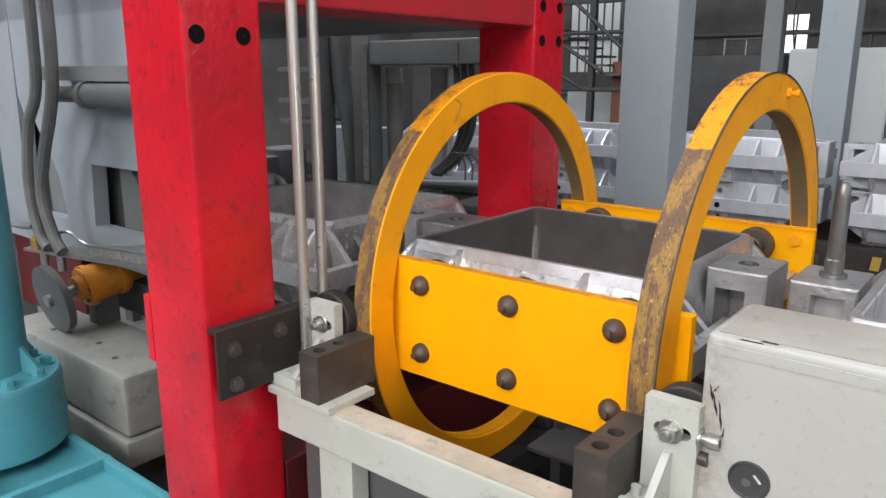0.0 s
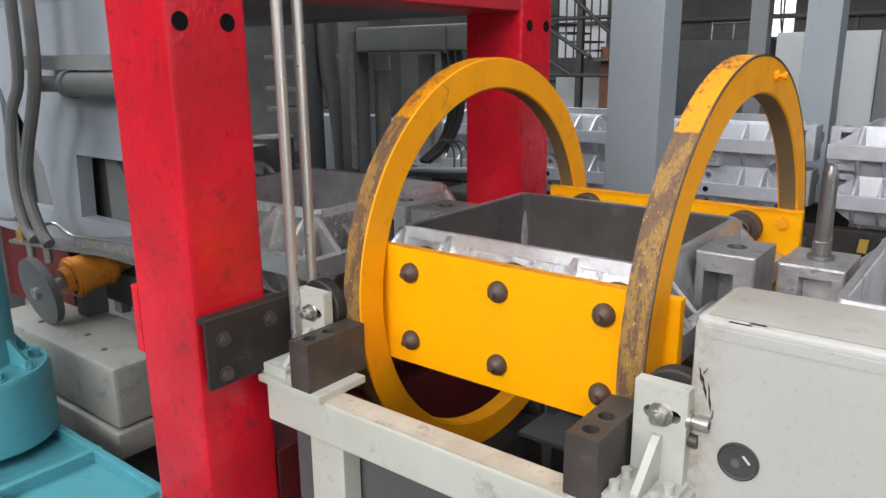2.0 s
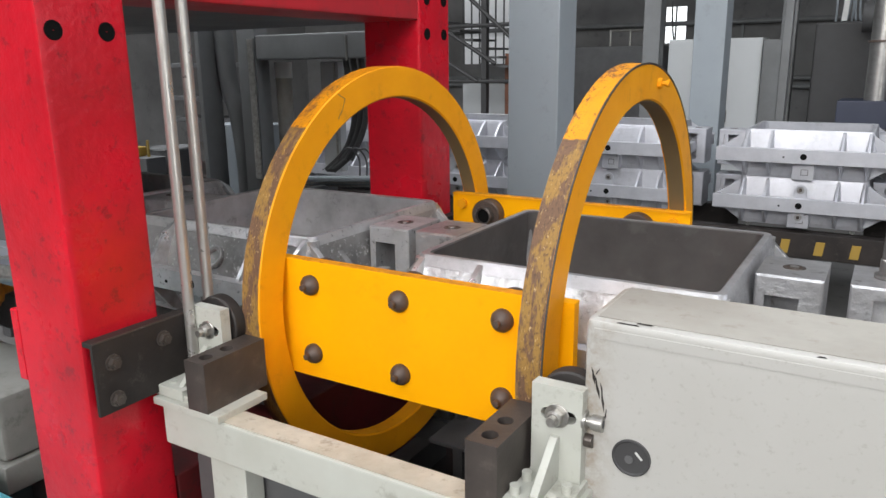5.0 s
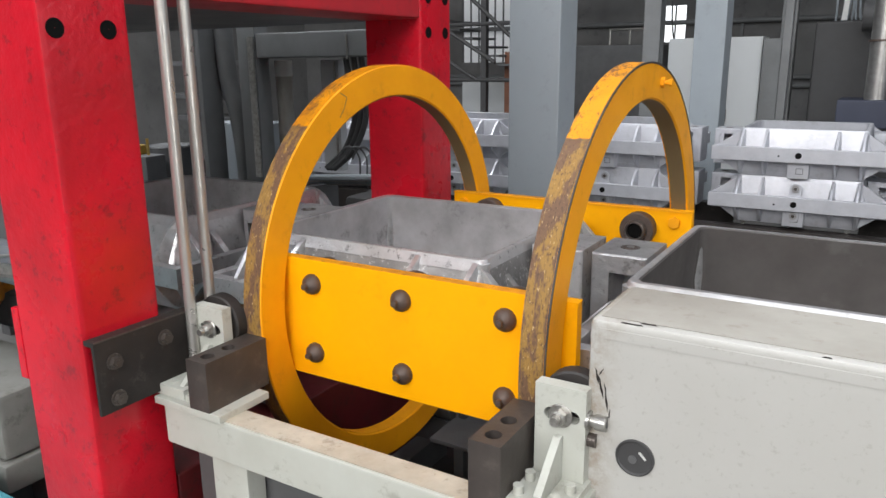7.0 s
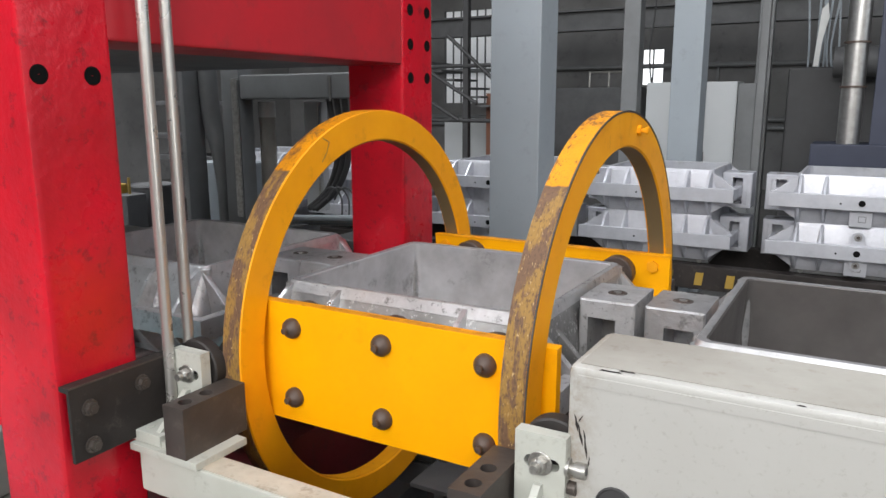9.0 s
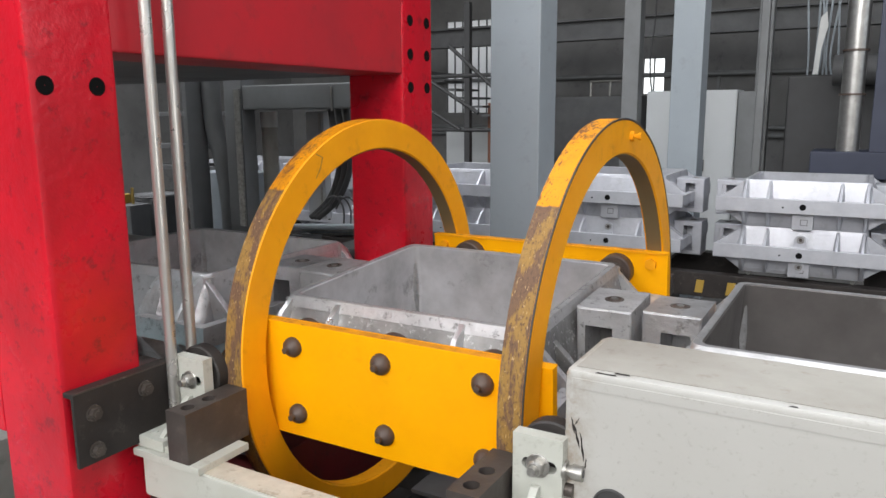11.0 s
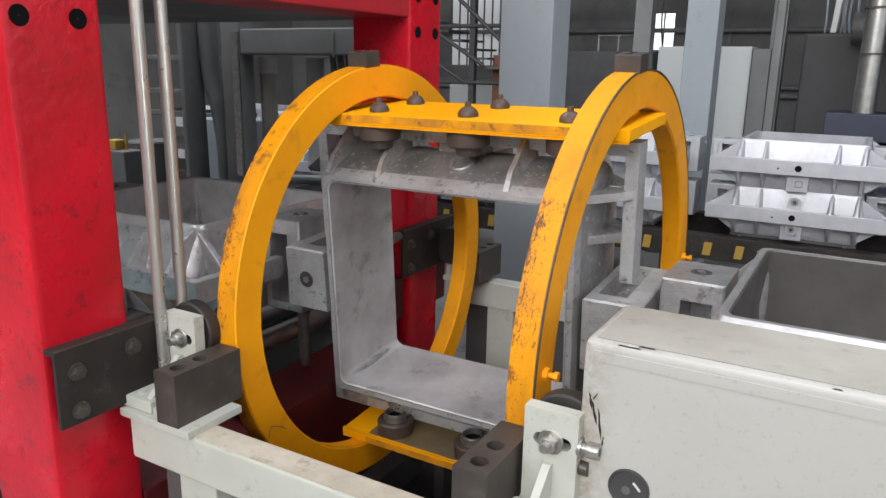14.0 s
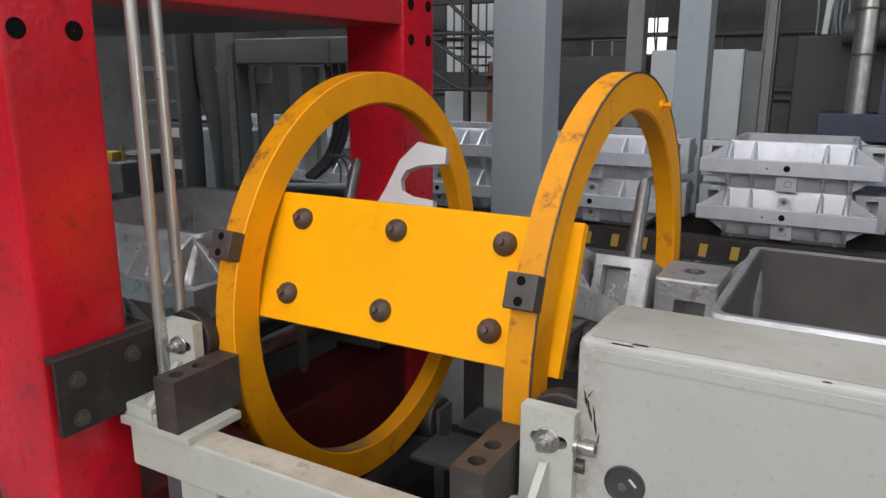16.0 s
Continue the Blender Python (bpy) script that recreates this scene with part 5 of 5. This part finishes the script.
def build_left():
    """The machines beyond the near column of the portal."""
    c = thing("hydraulic_column", "turquoise painted round column on a flanged base", "machine column", -1.555, -1.15, 0)
    bm = B()
    lathe(bm, [(0.62, 0.001), (0.62, 0.13), (2.6, 0.13), (2.6, 0.001)], "Z", 40, False)
    part("shaft", bm, TEAL, c)
    bm = B()
    lathe(bm, [(0.37, 0.001), (0.37, 0.215), (0.38, 0.225), (0.60, 0.225), (0.62, 0.215), (0.625, 0.15), (0.64, 0.13)], "Z", 48, False)
    part("base_flange", bm, TEAL, c)
    hx = hex_mesh("hex_bolt", 0.02, 0.028, TEAL)
    for k in range(10):
        a = 2 * math.pi * k / 10
        part("hex_bolt", hx, TEAL, c, m=place(0.178 * math.cos(a), 0.178 * math.sin(a), 0.62))
    for k in range(5):
        a = 2 * math.pi * (k + 0.5) / 5
        bm = B()
        prism(bm, [(0.125, 0.63), (0.20, 0.63), (0.135, 0.72), (0.125, 0.72)], "Y", -0.008, 0.008, 0.001)
        part("web", bm, TEAL, c, m=pose(0, 0, 0, 0, 0, math.degrees(a)))
    b = thing("turquoise_bed", "turquoise painted ribbed machine bed", "machine bed")
    bm = B()
    box(bm, -2.5, -0.78, -1.7, -0.945, 0, 0.33, 0.01)
    part("body", bm, TEAL, b)
    for x in (-2.5, -2.0, -1.62, -1.2, -0.82):
        bm = B()
        box(bm, x, x + 0.03, -1.7, -0.945, 0.31, 0.37, 0.006)
        part("rib", bm, TEAL, b)
    for y in (-1.7, -1.3, -0.977):
        bm = B()
        box(bm, -2.5, -0.78, y, y + 0.03, 0.31, 0.368, 0.006)
        part("rib", bm, TEAL, b)
    g = thing("grey_machine_base", "grey painted heavy machine base block", "machine base")
    bm = B()
    box(bm, -2.30, -1.30, -0.82, -0.50, 0.33, 0.565, 0.02)
    part("block", bm, CONCRETE, g)
    bm = B()
    box(bm, -2.29, -1.285, -0.835, -0.50, 0.222, 0.326, 0.012)
    part("foot", bm, CONCRETE, g)
    bm = B()
    box(bm, -2.26, -1.36, -0.72, -0.52, 0, 0.222, 0.005)
    part("support", bm, DARK, g)
    for x, y in ((-2.0, -0.74), (-1.7, -0.70), (-1.5, -0.74)):
        bm = B()
        rod(bm, (x, y, 0.5645), (x, y, 0.567), 0.012, 12)
        part("hole", bm, RUBBER, g)
    # motor with brake disc, shaft across the line
    mo = thing("disc_motor", "orange gear motor with a grey disc on its shaft", "motor")
    a = Vector((-1.94, -0.75, 0.712))
    ax = Vector((0.0, 0.985, 0.17)).normalized()
    bm = B()
    rod(bm, a - ax * 0.012, a + ax * 0.018, 0.142, 40)
    part("disc", bm, DARK, mo, "dark grey steel disc")
    bm = B()
    rod(bm, a - ax * 0.03, a + ax * 0.10, 0.024, 16)
    part("shaft", bm, STEEL, mo)
    bm = B()
    rod(bm, a + ax * 0.09, a + ax * 0.12, 0.055, 24)
    rod(bm, a + ax * 0.12, a + ax * 0.30, 0.080, 24)
    rod(bm, a + ax * 0.13, a + ax * 0.15, 0.090, 12)
    rod(bm, a + ax * 0.26, a + ax * 0.285, 0.090, 12)
    part("gearbox", bm, ORANGE, mo, "orange ribbed gearbox")
    for k in range(6):
        t = 2 * math.pi * k / 6
        bm = B()
        p = a + ax * 0.118 + Vector((0.062 * math.cos(t), 0, 0.062 * math.sin(t)))
        rod(bm, p, p + ax * 0.03, 0.009, 6)
        part("bolt", bm, BOLT, mo)
    bm = B()
    rod(bm, a + ax * 0.30, a + ax * 0.42, 0.055, 20)
    part("coupling", bm, ORANGE, mo)
    bm = B()
    box(bm, -1.98, -1.90, -0.60, -0.50, 0.562, 0.69, 0.008)
    part("bracket", bm, DARK, mo)
    # pale machine side plate with two cut-outs
    s = thing("pale_machine_frame", "pale blue-grey machine frame with two cut-outs", "machine")
    bm = B()
    prism(bm, [(-2.9, 0.86), (-2.47, 0.86), (-2.42, 1.40), (-2.40, 2.1), (-2.9, 2.1)], "Y", -0.60, -0.54)
    prism(bm, [(-2.47, 0.86), (-1.83, 0.86), (-1.83, 1.0), (-2.06, 1.0), (-2.45, 0.99)], "Y", -0.60, -0.54)
    prism(bm, [(-2.06, 1.0), (-1.83, 1.0), (-1.81, 1.25), (-1.80, 1.5), (-2.40, 1.5), (-2.36, 1.42), (-2.28, 1.42), (-2.10, 1.18)], "Y", -0.60, -0.54)
    prism(bm, [(-1.83, 0.86), (-1.2, 0.86), (-1.2, 1.0), (-1.83, 1.0)], "Y", -0.60, -0.54)
    prism(bm, [(-1.81, 1.25), (-1.2, 1.25), (-1.2, 1.5), (-1.80, 1.5)], "Y", -0.60, -0.54)
    prism(bm, [(-2.40, 1.5), (-1.2, 1.5), (-1.2, 2.1), (-2.40, 2.1)], "Y", -0.60, -0.54)
    part("side_plate", bm, MACHINE, s)
    # added black sheet that gives the cut-outs their unlit depth
    bm = B()
    box(bm, -2.62, -1.2, -0.50, -0.485, 0.88, 2.1)
    part("back_sheet", bm, RUBBER, s, "black sheet added to make the cut-outs dark")
    for x0 in (-2.35, -1.72):
        bm = B()
        prism(bm, [(x0, 0.97), (x0 + 0.3, 0.97), (x0 + 0.3, 1.0), (x0 + 0.02, 1.30), (x0, 1.30)], "Y", -0.535, -0.515)
        part("inner_gusset", bm, GREY_DARK, s)
    bm = B()
    rod(bm, (-1.81, -0.70, 1.52), (-1.56, -0.70, 1.522), 0.028, 20)
    rod(bm, (-1.57, -0.70, 1.522), (-1.2, -0.70, 1.525), 0.043, 20)
    rod(bm, (-1.58, -0.70, 1.522), (-1.55, -0.70, 1.522), 0.050, 20)
    part("cylinder", bm, DARK, s, "black horizontal cylinder")
    bm = B()
    box(bm, -1.9, -1.25, -0.72, -0.60, 1.57, 1.62)
    part("cylinder_mount", bm, GREY_DARK, s)
    bm = B()
    box(bm, -2.9, -2.75, -0.60, -0.50, 0, 0.86)
    part("leg", bm, GREY_DARK, s)
    bm = B()
    box(bm, -2.75, -2.08, -0.56, -0.50, 0.50, 0.855, 0.006)
    thing("red_guard", "dark red sheet guard behind the disc", "guard", bm=bm, material=RED_DARKENED)
    sh = thing("steel_shelf", "thin grey steel tray with brass fittings", "shelf")
    bm = B()
    prism(bm, [(-2.04, -0.80), (-1.30, -0.64), (-1.30, -0.56), (-2.06, -0.70)], "Z", 0.905, 0.918, 0.002)
    part("tray", bm, STEEL, sh)
    bm = B()
    prism(bm, [(-1.72, -0.70), (-1.30, -0.62), (-1.30, -0.605), (-1.72, -0.685)], "Z", 0.918, 0.955, 0.002)
    part("upstand", bm, ZINC, sh)
    bm = B()
    rod(bm, (-1.99, -0.77, 0.918), (-1.99, -0.77, 0.955), 0.018, 12)
    rod(bm, (-1.99, -0.77, 0.955), (-1.99, -0.77, 0.972), 0.010, 12)
    part("fitting", bm, BRASS, sh)
    bm = B()
    rod(bm, (-1.86, -0.735, 0.918), (-1.86, -0.735, 0.95), 0.017, 12)
    rod(bm, (-1.86, -0.735, 0.95), (-1.86, -0.735, 0.99), 0.008, 12)
    part("fitting", bm, STEEL, sh)
    bm = B()
    rod(bm, (-1.96, -0.755, 0.84), (-1.96, -0.755, 0.91), 0.016, 12)
    part("spigot", bm, STEEL, sh)
    bm = B()
    rod(bm, (-1.86, -0.735, 0.84), (-1.86, -0.735, 0.91), 0.016, 12)
    part("spigot", bm, STEEL, sh)
    bm = B()
    tube(bm, [(-1.86, -0.735, 0.99), (-1.80, -0.72, 1.0), (-1.74, -0.70, 0.965), (-1.66, -0.69, 0.96), (-1.4, -0.64, 0.99)], 0.006, 6)
    part("thin_pipe", bm, STEEL, sh)
    bm = B()
    box(bm, -1.36, -1.31, -0.66, -0.60, 0.565, 0.906)
    part("support", bm, DARK, sh)
    ho = thing("rubber_hoses", "dusty grey rubber hoses hanging beside the machine", "hose")
    for pts, r in (([(-1.78, 2.3), (-1.80, 1.9), (-1.831, 1.554), (-1.943, 1.40), (-2.005, 1.169), (-1.965, 0.98), (-1.90, 0.93)], 0.021),
                   ([(-1.66, 2.3), (-1.67, 1.9), (-1.70, 1.556), (-1.835, 1.30), (-1.90, 1.14), (-1.846, 0.99), (-1.78, 0.93)], 0.023),
                   ([(-2.7, 1.10), (-2.45, 1.00), (-2.2, 0.985), (-2.02, 1.0)], 0.012)):
        bm = B()
        tube(bm, [(x, -0.76, z) for x, z in pts], r, 10)
        part("hose", bm, HOSE, ho)


# ---- put together ----
DRUM = build_drum()
build_bed()
STOPS = [build_stop(-0.272), build_stop(0.505)]
THRUST_L = build_thrust(-0.368, -1)
THRUST_R = build_thrust(0.600, 1)
copy_thing(THRUST_L, pose(0.600, 0.70, 0.74, 0, 0, 180))
copy_thing(THRUST_R, pose(-0.368, 0.70, 0.74, 0, 0, 180))
build_side_cabinet()
build_portal()
build_line()
LINE_LABEL = "cast aluminium moulding flask on the roller line"
FLASK_A = build_flask("moulding_flask", LINE_LABEL, group="line flasks")
LINE = [(FLASK_A, FX)]
for i in (-1, -2):
    LINE.append((copy_thing(FLASK_A, pose(FX + i * PITCH, 0, ZC)), FX - 0.026 + i * PITCH))
FLASK_R = copy_thing(FLASK_A, pose(FX + PITCH, 0, ZC, 180))
SOOTY = LINE[1][0]
SOOTY["label"] = "sooty worn aluminium flask that the drum turns over"
worn = {}
for o in SOOTY.children_recursive:
    if o.data.materials[0] in (ALU, ALU_BAND):
        if o.data.name not in worn:
            worn[o.data.name] = o.data.copy()
            worn[o.data.name].materials[0] = ALU_SPECK if o.name.startswith(("rail", "rim_edge", "end_bar", "lug", "gusset")) else ALU_WORN
        o.data = worn[o.data.name]
# inside of this flask is darker than in the others
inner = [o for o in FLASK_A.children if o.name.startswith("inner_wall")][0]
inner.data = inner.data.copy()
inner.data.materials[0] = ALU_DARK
inner["label"] = "dark inside"
FLASK_R["label"] = "turned-over cast aluminium flask with hook plates and pins upward"
for o in list(FLASK_R.children):
    if o.name.startswith("hook"):
        o.location.x -= 0.13
        o.data = o.data.copy()
        o.data.materials[0] = HOOK_DARK
        o["label"] = "grey steel hook plate with an open slot, darkened for its reflection"
        part("hook", o.data, HOOK_DARK, FLASK_R, "grey steel hook plate with an open slot, darkened for its reflection", m=pose(-0.13, -0.854, 0))
LINE.append((FLASK_R, FX + PITCH + 0.052))
FLASK_A.location = (FX, 0, ZC)
build_second_line()
SX, SP, SY = 0.652, 1.215, 3.45
PALE = build_flask("stacked_flask", "pale cast aluminium flask stacked on a pallet", pale=True, group="stacked flasks", pins=False)
PALLET = build_pallet()
STACK = []
for i in (-3, -2, -1, 0, 1, 2):
    for k in (0, 1):
        f = PALE if (i, k) == (0, 0) else copy_thing(PALE, pose(0, 0, 0))
        if k == 1:
            for o in [o for o in f.children_recursive if o.name.startswith(("ear", "eye"))]:
                bpy.data.objects.remove(o)
        STACK.append((f, SX + i * SP, 0.735 + 0.3 * k))
    STACK.append((PALLET if i == 0 else copy_thing(PALLET, pose(0, 0, 0)), SX + i * SP, 0))
build_background()
build_behind_portal()
build_left()


# ---- movement ----
def motions():
    turn = [(0, 0), (10.6, 0), (10.9, 1.5), (11.3, 13.5), (11.7, 26), (12.1, 39), (12.5, 52.0), (13.0, 67.0), (13.5, 81.3), (14.0, 94.2),
            (14.5, 110), (15.0, 126), (15.5, 142), (16.0, 158)]
    walk(DRUM, [(t, pose(0, 0, ZC, a)) for t, a in turn])
    step = [(0, -0.046), (2.5, -0.046), (3.0, -0.021), (3.5, 0), (3.7, 0.03), (4.0, 0.105), (4.5, 0.235), (5.0, 0.368), (5.2, 0.422), (6.6, 0.80), (7.0, 0.93), (7.3, 0.988), (7.5, 1.008),
            (8.0, 1.065), (8.5, 1.118), (8.8, PITCH), (16.0, PITCH)]
    for i, (f, x) in enumerate(LINE):
        if i == 1:
            walk(f, [(t, pose(x + s, 0, ZC)) for t, s in step[:-1]] + [(t, pose(x + PITCH, 0, ZC, a)) for t, a in turn[1:]])
        else:
            walk(f, [(t, pose(x + s, 0, ZC, 180 if f is FLASK_R else 0)) for t, s in step])
    shift = [(0, 0), (6.8, 0), (7.0, -0.03), (7.3, -0.119), (7.5, -0.197), (8.0, -0.382), (8.5, -0.572), (9.0, -0.770), (9.2, -0.845), (9.7, -1.01),
             (10.1, -1.07), (11.3, -1.085), (12.0, -1.11), (13.0, -1.135), (13.5, -1.15), (14.0, -1.188), (14.5, -1.207), (16.0, -1.215)]
    for f, x, z in STACK:
        walk(f, [(t, pose(x + s, SY, z)) for t, s in shift])


motions()
